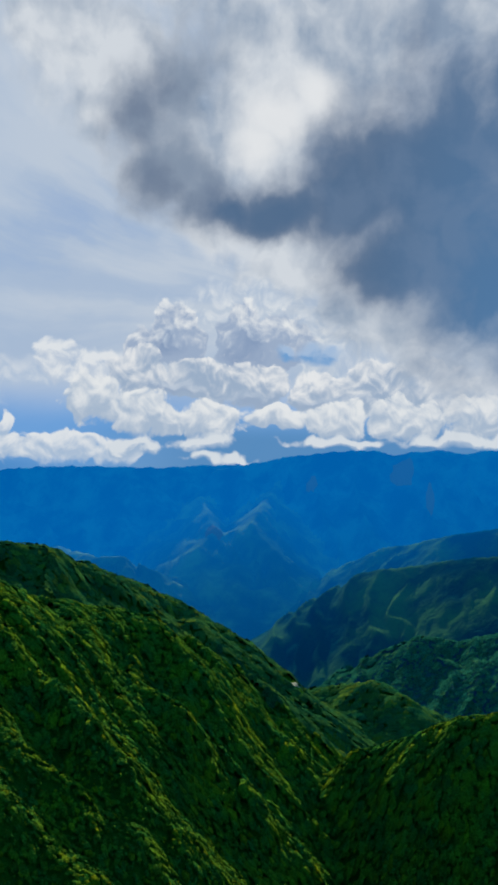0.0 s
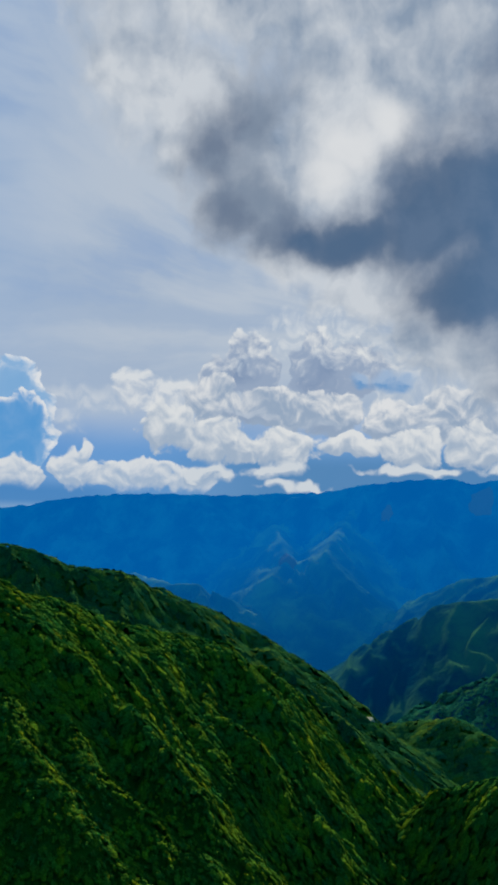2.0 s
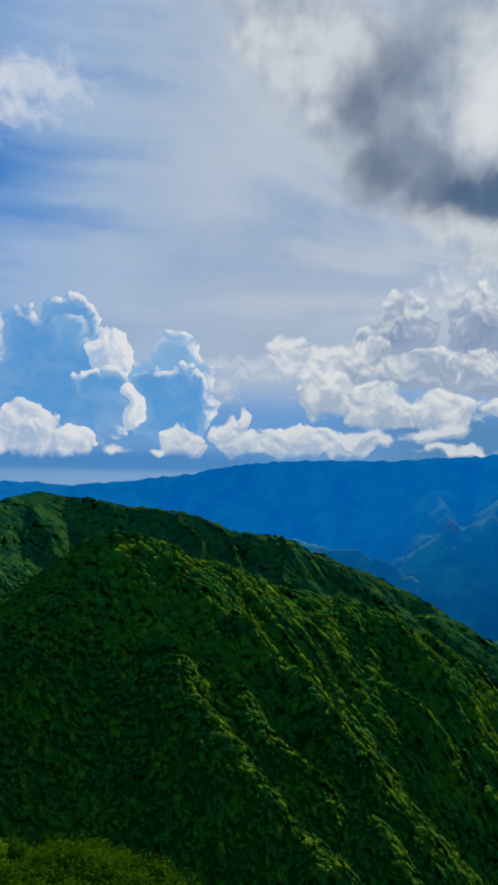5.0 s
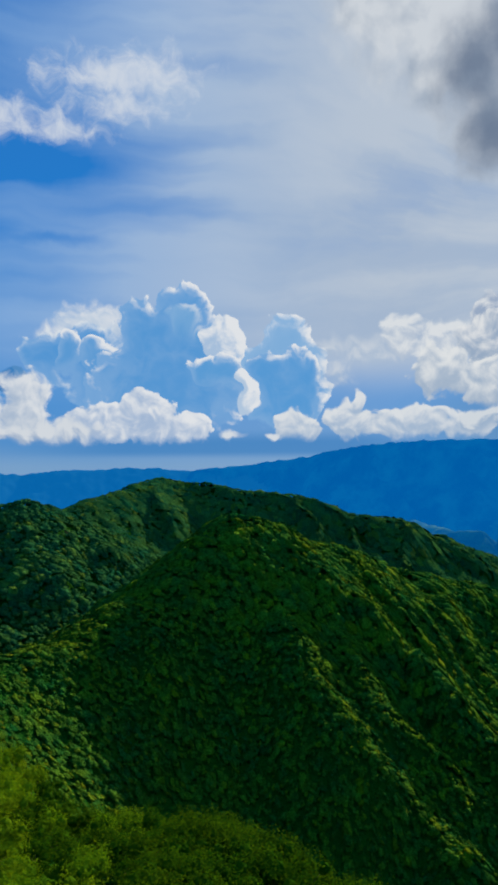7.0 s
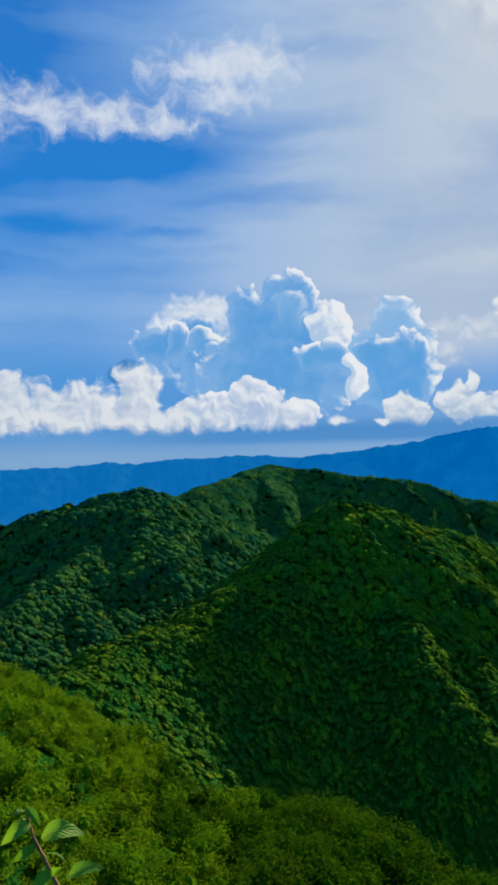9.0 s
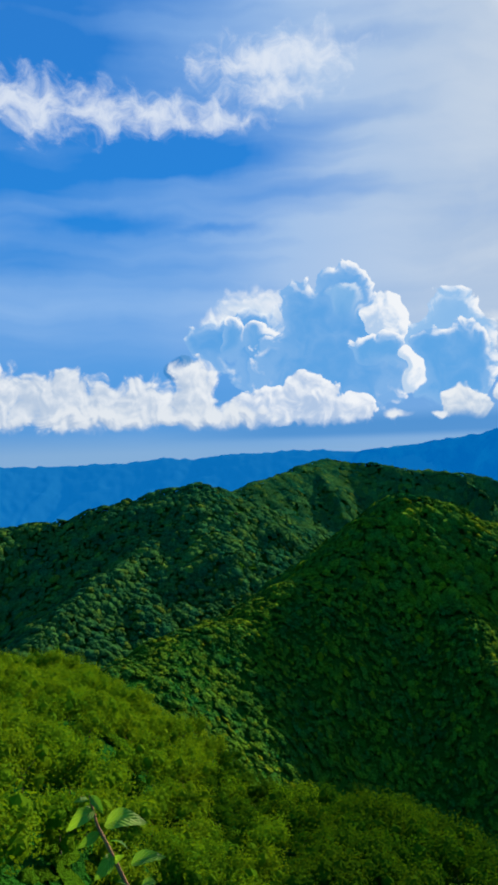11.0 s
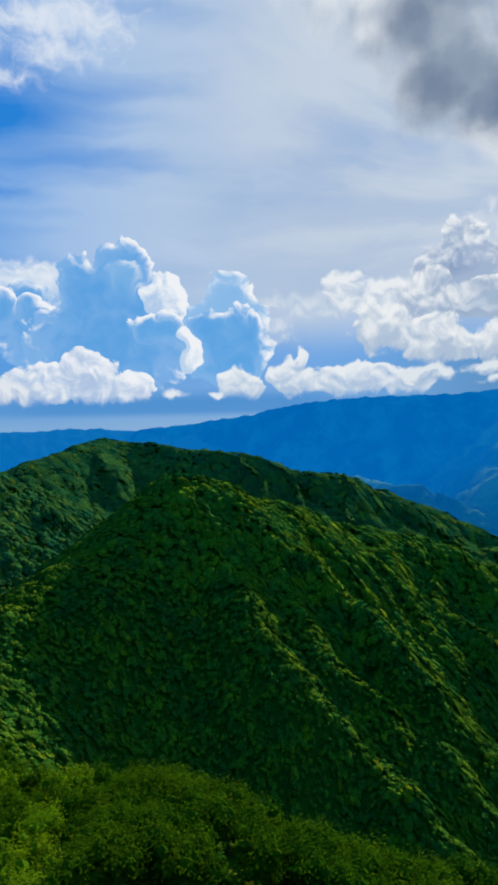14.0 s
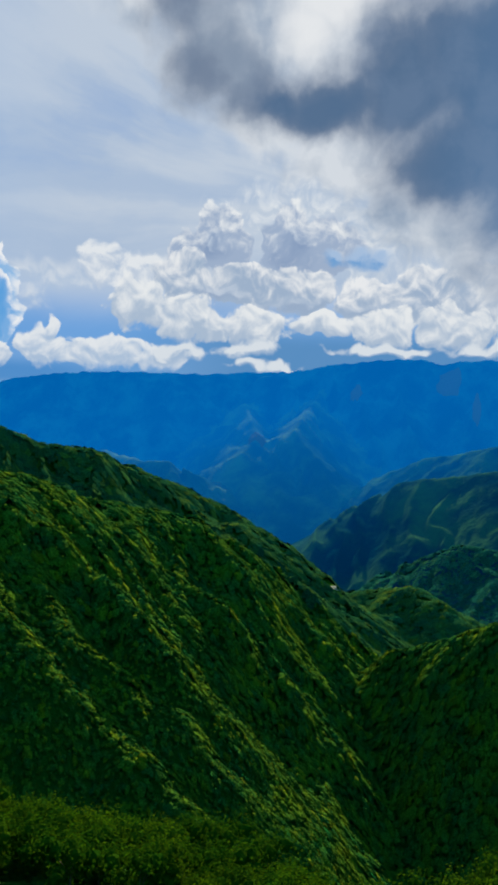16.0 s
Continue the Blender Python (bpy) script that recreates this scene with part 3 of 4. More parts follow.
RIDGES = [
    Ridge("far_left", "farthest", ((-60, 4750, -20), (-45, 4720, -45), (-38, 4700, -20), (-30.4, 4700, -39), (-27.9, 4700, -27), (-24.6, 4700, -26), (-22.5, 4700, -1),
                                   (-20.3, 4700, -20), (-17.7, 4650, 12), (-14.6, 4650, 14), (-12.0, 4650, 24), (-7.4, 4600, 8), (-3.0, 4550, 34)),
          0.42, 20, 260, 0.10, 60, 0.3),
    Ridge("far_main", "far", ((-7, 4500, 10), (-3.0, 4450, 40), (2.3, 4400, 97), (5.6, 4350, 150), (9.4, 4250, 168), (13.5, 4150, 171), (16.6, 4150, 171),
                              (20.1, 4200, 186), (24.2, 4250, 207)), 0.78, 30, 120, 0.34, 70, 14),
    Ridge("far_big", "far", ((22, 4100, 170), (24.2, 4080, 200), (26.8, 4050, 236), (29.5, 4000, 261), (32.1, 3950, 278), (34.7, 3900, 267), (35.6, 3900, 249), (37.3, 3900, 268),
                             (39.0, 3900, 277), (40.6, 3900, 262), (43.1, 3900, 273), (50, 3950, 290), (62, 4000, 240)), 0.80, 30, 120, 0.34, 70, -18),
    Ridge("far_spur", "valley", ((26.5, 3900, 90), (24.4, 3112, -103), (26.3, 2934, -195), (27.2, 2801, -273)), 0.62, 8, 46, 0.46, 30, 10),
    Ridge("far_spur", "valley", ((20.5, 3900, 20), (21.6, 3201, -137), (20.5, 3023, -191), (21.0, 2845, -289), (23.3, 2757, -309)), 0.62, 8, 46, 0.46, 30, 10),
    Ridge("far_spur", "valley", ((9.5, 3300, -215), (12.6, 2900, -232), (14.7, 2850, -226), (17.0, 2800, -270), (18.4, 2750, -306)), 0.56, 26, 46, 0.46, 30, 10),
    Ridge("mid_third", "hazy", ((25.5, 2850, -520), (28.0, 2850, -410), (29.9, 2850, -318), (32.4, 2800, -221), (34.7, 2750, -167), (36.5, 2700, -153), (37.8, 2650, -132), (39.8, 2600, -105),
                                (46, 2500, -60), (56, 2450, -20)), 0.62, 14, 75, 0.30, 26, -38),
    Ridge("mid_second", "hazy", ((25.7, 2250, -485), (28.2, 2200, -349), (29.9, 2150, -287), (31.6, 2100, -244), (33.3, 2050, -191), (36.6, 2000, -169),
                                 (39.9, 1950, -143), (46, 1850, -110), (56, 1750, -70)), 0.62, 14, 62, 0.30, 24, -40),
    Ridge("mid_first", "hazy", ((28.9, 1500, -396), (30.6, 1470, -359), (32.7, 1430, -312), (35.2, 1400, -273), (37.7, 1370, -243), (40.2, 1350, -243),
                                (46, 1300, -200), (56, 1250, -150)), 0.60, 10, 48, 0.26, 15, -45),
    Ridge("knob", "near", ((29.3, 1150, -295), (31.9, 1130, -279), (34.1, 1100, -264), (35.8, 1060, -272), (36.7, 1040, -281)), 0.6, 14, 45, 0.15, 8, -30),
    Ridge("back_hill", "near", ((-18, 670, -52), (-16.4, 680, -37), (-14.2, 720, -27), (-12.0, 760, -19), (-9.9, 800, -13), (-8.0, 800, -18), (-6.2, 800, -18), (-4.5, 790, -22),
                                (-1.6, 795, -27), (1.8, 810, -33), (4.5, 830, -48), (7.5, 850, -54), (9.3, 870, -61), (11.5, 900, -81), (14.2, 950, -103),
                                (16.8, 1000, -126), (19.5, 1060, -162), (21.6, 1120, -198), (23.8, 1190, -242), (25.8, 1270, -295)), 0.68, 22, 48, 0.34, 20, 32),
    Ridge("front_hill", "near", ((-26.8, 298, -87), (-25.1, 312, -88), (-22.9, 330, -87), (-20.3, 350, -84), (-17.7, 368, -82), (-15.0, 388, -76), (-13.2, 400, -71), (-10.5, 420, -65),
                                 (-8.5, 438, -55), (-6.1, 455, -43), (-4.3, 470, -34), (-3.7, 472, -34), (-1.0, 482, -38), (1.1, 498, -48), (2.4, 513, -52)), 0.98, 24, 40, 0.20, 10, 24),
    Ridge("left_hill", "near", ((-44, 660, -60), (-36, 650, -56), (-30.4, 640, -52), (-28.0, 640, -44), (-25.5, 640, -38), (-23.0, 640, -30), (-20.2, 640, -26), (-18.2, 655, -33), (-16.9, 665, -41),
                                (-14.3, 690, -53), (-12.1, 710, -70), (-9.0, 740, -89)), 0.62, 20, 64, 0.16, 10, -25),
    Ridge("left_spur", "near", ((-20.2, 638, -29), (-22.1, 590, -53), (-24.3, 550, -69), (-27.2, 510, -82), (-30.5, 470, -94), (-36, 420, -115)), 0.66, 10, 46, 0.12, 7, -40),
    Ridge("right_slope", "near", ((24.5, 700, -262), (28, 650, -238), (30.5, 632, -231), (33, 605, -202), (35.5, 593, -187), (38, 576, -170), (40.5, 563, -157), (46, 549, -150), (56, 538, -131)), 1.45, 10, 46, 0.10, 6, -75),
    Ridge("front_hill", "near", ((2.4, 513, -52), (4.6, 533, -59), (6.3, 549, -69), (9.4, 578, -84), (12.5, 607, -92), (14.3, 624, -96),
                                 (16.5, 645, -107), (19.5, 673, -128), (21.7, 693, -150), (23.8, 713, -168), (26.3, 736, -194), (27.9, 751, -212), (29.9, 770, -243)), 1.08, 44, 40, 0.26, 14, 24),
    Ridge("side_spur", "near", ((-0.5, 461, -48), (2.7, 443, -64), (6, 439, -81), (9.4, 427, -104), (12.4, 407, -123), (15.1, 395, -140), (18, 385, -162)), 1.25, 12, 30, 0.22, 7, 24),
    Ridge("side_spur", "near", ((8.0, 531, -77), (11, 519, -97), (15.3, 529, -126), (18.8, 511, -145), (22.1, 519, -174), (24, 503, -191)), 1.25, 12, 30, 0.22, 7, 24),
    Ridge("side_spur", "near", ((16.5, 613, -110), (19.5, 601, -128), (23.8, 643, -170), (27, 629, -198), (28.5, 619, -217)), 1.25, 12, 30, 0.22, 7, 24),
    Ridge("side_spur", "near", ((-1.5, 423, -69), (0.5, 389, -88), (2.2, 369, -105), (3.9, 357, -115), (6, 345, -127), (8.9, 339, -143), (11.7, 325, -155), (15.5, 313, -173), (18, 315, -191)), 1.25, 12, 30, 0.22, 7, 24),
    Ridge("side_spur", "near", ((4, 413, -94), (6.5, 381, -114), (10.9, 369, -134), (15, 359, -154), (19, 353, -178)), 1.25, 12, 30, 0.22, 7, 24),
]


# the lookout's own shoulder: a gentle apron out to a brow (azimuth, distance, height), then steep
BROW = np.array(((-180, 90, -60), (-70, 120, -46), (-48, 190, -54), (-40, 226, -63), (-33, 262, -74), (-30, 262, -77), (-26, 236, -81), (-22.6, 206, -82), (-19.7, 178, -80),
                 (-15.4, 148, -74), (-5.6, 134, -70), (0, 119, -69), (2.5, 112, -68), (8.9, 105, -66), (15.6, 98, -66), (22.5, 92, -66), (29.4, 86, -65), (33.9, 84, -65),
                 (38, 84, -62), (41.3, 86, -59), (50, 95, -58), (180, 90, -60)))


def brow(x, y, r):
    a = np.degrees(np.arctan2(x, y)) + 2.5 * value_noise(x / 21 + 4, y / 21)
    d, z = np.interp(a, BROW[:, 0], BROW[:, 1]), np.interp(a, BROW[:, 0], BROW[:, 2])
    past = r - d
    fall = 0.445 * past + 0.275 * (np.sqrt(past * past + 14.0 ** 2) - 14.0)
    return z - fall + 1.6 * value_noise(x / 16, y / 16 + 9) * np.clip(r / 60, 0, 1)


def land(x, y):
    """Height of the ground and which ridge it belongs to."""
    r = np.hypot(x, y)
    hill = np.maximum(-1.75 - 0.95 * np.maximum(r - 0.6, 0), brow(x, y, r))
    heights = [hill] + [k.height(x, y) for k in RIDGES]
    floor = -470.0 - 0.008 * r + 6 * fractal(x / 300, y / 300, 3)
    heights.append(floor)
    h = np.stack(heights)
    owner = h.argmax(0)
    top = h.max(0)
    soft = np.clip(r * 0.007, 0.4, 12.0)
    z = top + soft * np.log(np.exp((h - top) / soft).sum(0)) * 0.6
    z = z + np.interp(r, [0, 100, 300, 600, 1200, 2500, 3200], [0, 0.6, 3.6, 3.8, 2.4, 2.0, 6.0]) * fractal(x / 45, y / 45, 4) * np.clip((r - 30) / 200, 0, 1)
    return z, owner


def mesh_object(name, verts, faces, mat, smooth=True):
    me = bpy.data.meshes.new(name)
    verts, faces = np.asarray(verts, np.float32), np.asarray(faces, np.int32)
    k = faces.shape[1]
    me.vertices.add(len(verts))
    me.vertices.foreach_set("co", verts.ravel())
    me.loops.add(faces.size)
    me.loops.foreach_set("vertex_index", faces.ravel())
    me.polygons.add(len(faces))
    me.polygons.foreach_set("loop_start", np.arange(0, faces.size, k, dtype=np.int32))
    me.polygons.foreach_set("use_smooth", np.full(len(faces), smooth))
    me.update(calc_edges=True)
    me.materials.append(mat)
    return new(name, me)


def build_land():
    az = np.concatenate([np.arange(-180, -50, 5.0), np.arange(-50, -36, 0.5), np.arange(-36, 48, 0.16), np.arange(48, 60, 0.5), np.arange(60, 180, 5.0)])
    rad = np.concatenate([[0.0], np.geomspace(0.7, 60, 36)[:-1], np.geomspace(60, 1300, 230)[:-1], np.linspace(1300, 2900, 150)[:-1], np.linspace(2900, 4960, 80)])
    A, D = np.meshgrid(np.radians(az), rad, indexing="ij")
    X, Y = D * np.sin(A), D * np.cos(A)
    Z, own = land(X, Y)
    n, m = A.shape
    verts = np.stack([X, Y, Z], -1).reshape(-1, 3)
    i, j = np.meshgrid(np.arange(n), np.arange(m - 1), indexing="ij")
    i2 = (i + 1) % n
    quads = np.stack([i * m + j, i * m + j + 1, i2 * m + j + 1, i2 * m + j], -1).reshape(-1, 4)
    zone_of = np.array(["near"] + [k.zone for k in RIDGES] + ["floor"])
    zone = zone_of[own[:, :-1].ravel()]
    r = D[:, :-1].ravel()
    zone = np.where(zone == "floor", np.where(r > 2500, "far", np.where(r > 1300, "hazy", "near")), zone)
    made = {}
    for key, name, mat, label in (("near", "ground", M_SLOPE, "steep forested hill slopes with dark green undergrowth"),
                                  ("hazy", "ground", M_HAZY, "distant forested valley ridges, blue haze painted in"),
                                  ("far", "backdrop", M_FAR, "far mountain range, deep blue haze painted in"),
                                  ("valley", "backdrop", M_SPUR, "spurs at the foot of the far range, coloured paler as sunlit"),
                                  ("farthest", "backdrop", M_FARTHEST, "lowest and farthest mountain range, pale blue haze painted in")):
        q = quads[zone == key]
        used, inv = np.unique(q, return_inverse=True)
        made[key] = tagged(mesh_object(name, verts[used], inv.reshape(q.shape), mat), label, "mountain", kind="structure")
    return made


build_land()


# ---------------------------------------------------------------- the woods
def ball(subdivisions, seed, rough, cut=-0.35):
    """A lumpy crown: a ball pushed in and out, open below where nobody sees it."""
    bm = bmesh.new()
    bmesh.ops.create_icosphere(bm, subdivisions=subdivisions, radius=1.0)
    for v in bm.verts:
        k = noise.noise(v.co * 1.5 + Vector((seed * 7.1, seed * 3.3, 0))) + 0.5 * noise.noise(v.co * 3.4 + Vector((0, seed * 5.7, 0)))
        v.co *= 1 + k * rough
    bmesh.ops.delete(bm, geom=[v for v in bm.verts if v.co.z < cut], context="VERTS")
    bm.verts.ensure_lookup_table()
    bm.verts.index_update()
    co = np.array([v.co[:] for v in bm.verts])
    fa = np.array([[v.index for v in f.verts] for f in bm.faces])
    bm.free()
    return co, fa


def scatter(d_lo, d_hi, az_lo, az_hi, spacing):
    """Jittered places over a stretch of the land, spacing(d) metres apart."""
    out, d = [], d_lo
    while d < d_hi:
        s = spacing(d)
        a = np.arange(az_lo, az_hi, math.degrees(s / d))
        a = a + rng.uniform(-0.5, 0.5, len(a)) * math.degrees(s / d)
        r = d + rng.uniform(-0.5, 0.5, len(a)) * s
        out.append(np.stack([r * np.sin(np.radians(a)), r * np.cos(np.radians(a))], -1))
        d += s * 0.9
    return np.concatenate(out)


CLEARINGS = []


def woods(places, shapes, radius, label, mat, keep=None):
    """Treetops over a stretch of land, each leaning with the slope it grows on."""
    z, own = land(places[:, 0], places[:, 1])
    ok = keep(places, z, own) if keep else np.ones(len(z), bool)
    for cx, cy, cr in CLEARINGS:
        ok = ok & (np.hypot(places[:, 0] - cx, (places[:, 1] - cy) * 0.5) > cr)
    places, z = places[ok], z[ok]
    gx = (land(places[:, 0] + 4, places[:, 1])[0] - land(places[:, 0] - 4, places[:, 1])[0]) / 8
    gy = (land(places[:, 0], places[:, 1] + 4)[0] - land(places[:, 0], places[:, 1] - 4)[0]) / 8
    hug = np.clip((np.hypot(places[:, 0], places[:, 1]) - 60) / 140, 0.35, 0.92)
    steep = np.maximum(np.hypot(gx, gy) / 1.6, 1.0)
    low = np.interp(np.hypot(gx, gy), [0.9, 1.4], [1.0, 0.5])
    hug = np.maximum(hug, np.interp(np.hypot(gx, gy), [0.9, 1.4], [0.3, 0.98]))
    gx, gy = gx / steep * hug, gy / steep * hug
    vs, fs, start = [], [], 0
    for k, (co, fa) in enumerate(shapes):
        idx = np.arange(k, len(places), len(shapes))
        p = places[idx]
        r = radius(np.hypot(p[:, 0], p[:, 1])) * (0.55 + 1.0 * rng.random(len(idx)) ** 2.2)
        turn = rng.uniform(0, 6.28, len(idx))
        c, s = np.cos(turn)[:, None], np.sin(turn)[:, None]
        giant = np.where(rng.random(len(idx)) < 0.12, 1.22, 1.0)
        r = r * giant
        tall = r * rng.uniform(0.30, 0.56, len(idx)) * giant * np.interp(np.hypot(p[:, 0], p[:, 1]), [200, 350], [0.85, 0.46]) * low[idx]
        x = (co[None, :, 0] * c - co[None, :, 1] * s) * r[:, None]
        y = (co[None, :, 0] * s + co[None, :, 1] * c) * r[:, None]
        zz = co[None, :, 2] * tall[:, None] + (z[idx] + tall * 0.35 + np.clip((np.hypot(p[:, 0], p[:, 1]) - 250) / 60, 0, 4.0))[:, None] + gx[idx][:, None] * x + gy[idx][:, None] * y
        vs.append(np.stack([x + p[:, :1], y + p[:, 1:], zz], -1).reshape(-1, 3))
        fs.append((fa[None] + start + np.arange(len(idx))[:, None, None] * len(co)).reshape(-1, 3))
        start += len(idx) * len(co)
    return tagged(mesh_object("forest", np.concatenate(vs), np.concatenate(fs), mat), label, "forest", kind="stuff")


def ground_patch(name, az, d, wide, deep, mat, label, category, lift, seed):
    """A bare patch with a ragged outline that lies on the land."""
    r = random.Random(seed)
    x0, y0 = d * math.sin(radians(az)), d * math.cos(radians(az))
    edge = [1 + 0.2 * r.uniform(-1, 1) for _ in range(18)]
    ring, faces = [(0.0, 0.0)], []
    for k in range(1, 5):
        for i in range(18):
            t = i * math.tau / 18
            ring.append((0.25 * k * edge[i] * math.cos(t) * wide / 2, 0.25 * k * edge[i] * math.sin(t) * deep / 2))
    c, s = math.cos(radians(az)), math.sin(radians(az))
    x = np.array([x0 + c * u + s * v for u, v in ring])
    y = np.array([y0 - s * u + c * v for u, v in ring])
    z = land(x, y)[0] + lift
    z[-18:] -= lift + 0.5
    for i in range(18):
        j = (i + 1) % 18
        faces.append((0, 1 + i, 1 + j, 1 + j))
        for k in range(3):
            a, b = 1 + 18 * k, 19 + 18 * k
            faces.append((a + i, b + i, b + j, a + j))
    bm = bmesh.new()
    vs = [bm.verts.new(p) for p in zip(x, y, z)]
    for f in faces:
        bm.faces.new([vs[i] for i in dict.fromkeys(f)])
    me = bpy.data.meshes.new(name)
    bm.to_mesh(me)
    bm.free()
    me.materials.append(mat)
    return tagged(new(name, me), label, category, kind="structure")


def clearing(az, d, radius):
    CLEARINGS.append((d * math.sin(radians(az)), d * math.cos(radians(az)), radius))


def meets_land(az, el, start=200.0):
    """How far off a line of sight from the lookout first meets the land."""
    d = np.arange(start, 4900.0, 4.0)
    z = land(d * math.sin(radians(az)), d * math.cos(radians(az)))[0]
    under = np.nonzero(z > d * math.tan(radians(el)))[0]
    return float(d[under[0]]) if len(under) else 4300.0


clearing(-16.7, 612, 5.0)
river_d = meets_land(27.8, -13.9, 960)
clearing(27.8, river_d, 16.0)
ground_patch("riverbed", 27.8, river_d, 20, 18, M_GRAVEL, "pale gravel bend of the river in the valley", "riverbed", 1.2, 1)
ground_patch("bare_earth", -16.7, 606, 9, 7, M_EARTH, "small clearing of bare reddish earth among the trees", "clearing", 0.8, 2)
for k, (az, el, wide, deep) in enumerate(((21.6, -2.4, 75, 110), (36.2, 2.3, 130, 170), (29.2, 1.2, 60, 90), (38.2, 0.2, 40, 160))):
    ground_patch("landslide", az, meets_land(az, el, 3000), wide, deep, M_SCAR, "pinkish bare landslide scar on the far mountain, haze painted in", "landslide", 14.0, 30 + k)


def dome(seed, sides, rings):
    """A small uneven treetop: rings of points under a blunt top."""
    r = random.Random(seed)
    pts, faces = [], []
    lean = (r.uniform(-0.25, 0.25), r.uniform(-0.25, 0.25))
    for k in range(rings):
        t = k / rings
        for i in range(sides):
            a = (i + 0.5 * (k % 2) + r.uniform(-0.25, 0.25)) * math.tau / sides
            w = math.cos(t * 1.45) ** 0.7 * r.uniform(0.72, 1.25) * (1.15 if rings == 1 else 1.0)
            pts.append((w * math.cos(a) + lean[0] * t, w * math.sin(a) + lean[1] * t, -0.55 + 1.5 * math.sin(t * 1.5) * r.uniform(0.85, 1.12)))
    pts.append((lean[0], lean[1], r.uniform(0.9, 1.1)))
    for k in range(rings - 1):
        for i in range(sides):
            a, b, c, d = k * sides + i, k * sides + (i + 1) % sides, (k + 1) * sides + i, (k + 1) * sides + (i + 1) % sides
            faces += [(a, b, c), (b, d, c)]
    for i in range(sides):
        faces.append(((rings - 1) * sides + i, (rings - 1) * sides + (i + 1) % sides, len(pts) - 1))
    return np.array(pts), np.array(faces)


def lobed(seed, lobes, subdivisions=1):
    """A broad treetop of several rounded clumps of different height."""
    r = random.Random(seed)
    cos, fas, start = [], [], 0
    for k in range(lobes):
        co, fa = ball(subdivisions, seed * 5 + k, 0.45, -0.5)
        t, out = k * 2.4 + r.uniform(-0.5, 0.5), (0.0 if k == 0 else r.uniform(0.42, 0.72))
        w = r.uniform(0.42, 0.66)
        co = co * np.array((w, w, w * r.uniform(0.8, 1.15))) + np.array((out * math.cos(t), out * math.sin(t), r.uniform(0.25, 0.5) if k == 0 else r.uniform(-0.2, 0.3)))
        cos.append(co)
        fas.append(fa + start)
        start += len(co)
    return np.concatenate(cos), np.concatenate(fas)


FINE = [ball(2, k, 0.6, -0.3) for k in range(8)]
LOBED = [lobed(k, 3) for k in range(14)]
TALL_DOMES = [dome(k + 40, 8, 3) for k in range(16)]
DOMES = [dome(k, 7, 2) for k in range(16)]
BUMPS = [dome(k + 90, 6, 1) for k in range(24)]
wooded = lambda p, z, own: (own == 0) | ((own > 9) & (own < len(RIDGES) + 1))
on_left = lambda own: (own == 13) | (own == 14)
near_brow = lambda p: np.hypot(p[:, 0], p[:, 1]) < np.interp(np.degrees(np.arctan2(p[:, 0], p[:, 1])), BROW[:, 0], BROW[:, 1]) + 14
woods(scatter(60, 280, -44, -12, lambda d: 4.2), FINE, lambda d: 2.0 + 0 * d, "low shrubs between the nearest trees, tinted yellow-green as sunlit", M_SHRUB,
      lambda p, z, own: near_brow(p) & (p[:, 0] < -0.25 * p[:, 1]))
woods(scatter(74, 160, -16, 52, lambda d: 3.6), FINE, lambda d: 1.8 + 0 * d, "low dark green shrubs between the nearest trees", M_CROWN,
      lambda p, z, own: near_brow(p) & (p[:, 0] >= -0.25 * p[:, 1]))
woods(scatter(100, 400, -42, 52, lambda d: 3.2), LOBED, lambda d: 2.5 + 0 * d, "broad mixed-green treetops on the nearer slopes", M_CROWN, lambda p, z, own: ~near_brow(p))
woods(scatter(400, 520, -42, 52, lambda d: 3.3), TALL_DOMES, lambda d: 2.5 + 0 * d, "dense green forest canopy on the hillsides", M_CROWN, lambda p, z, own: ~on_left(own))
woods(scatter(400, 520, -42, 0, lambda d: 3.4), TALL_DOMES, lambda d: 2.5 + 0 * d, "dense forest canopy on the neighbouring hill, tinted teal for haze", M_CROWN_FAR, lambda p, z, own: on_left(own))
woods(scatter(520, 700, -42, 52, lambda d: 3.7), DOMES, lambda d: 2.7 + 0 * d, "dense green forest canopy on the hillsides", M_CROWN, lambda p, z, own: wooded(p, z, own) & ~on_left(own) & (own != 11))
woods(scatter(520, 760, -42, 0, lambda d: 3.7), DOMES, lambda d: 2.7 + 0 * d, "dense forest canopy on the neighbouring hill, tinted teal for haze", M_CROWN_FAR, lambda p, z, own: on_left(own))
woods(scatter(600, 1350, -42, 50, lambda d: 0.0060 * d), BUMPS, lambda d: 0.0046 * d, "dense green forest canopy on the farther hillsides, tinted for haze", M_CROWN_FAR,
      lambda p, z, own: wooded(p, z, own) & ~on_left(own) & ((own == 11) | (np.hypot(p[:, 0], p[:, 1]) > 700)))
woods(scatter(1050, 2300, 24, 50, lambda d: 0.0052 * d), BUMPS, lambda d: 0.0034 * d, "forest canopy on the valley ridges, tinted blue-green for haze", M_CROWN_HAZY,
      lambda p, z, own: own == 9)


# ---------------------------------------------------------------- the nearest trees
def part(name, bm, mat, parent, label=""):
    me = bpy.data.meshes.new(name)
    bm.to_mesh(me)
    bm.free()
    for m in mat if isinstance(mat, tuple) else (mat,):
        me.materials.append(m)
    ob = new(name, me)
    ob.parent = parent
    return tagged(ob, label)


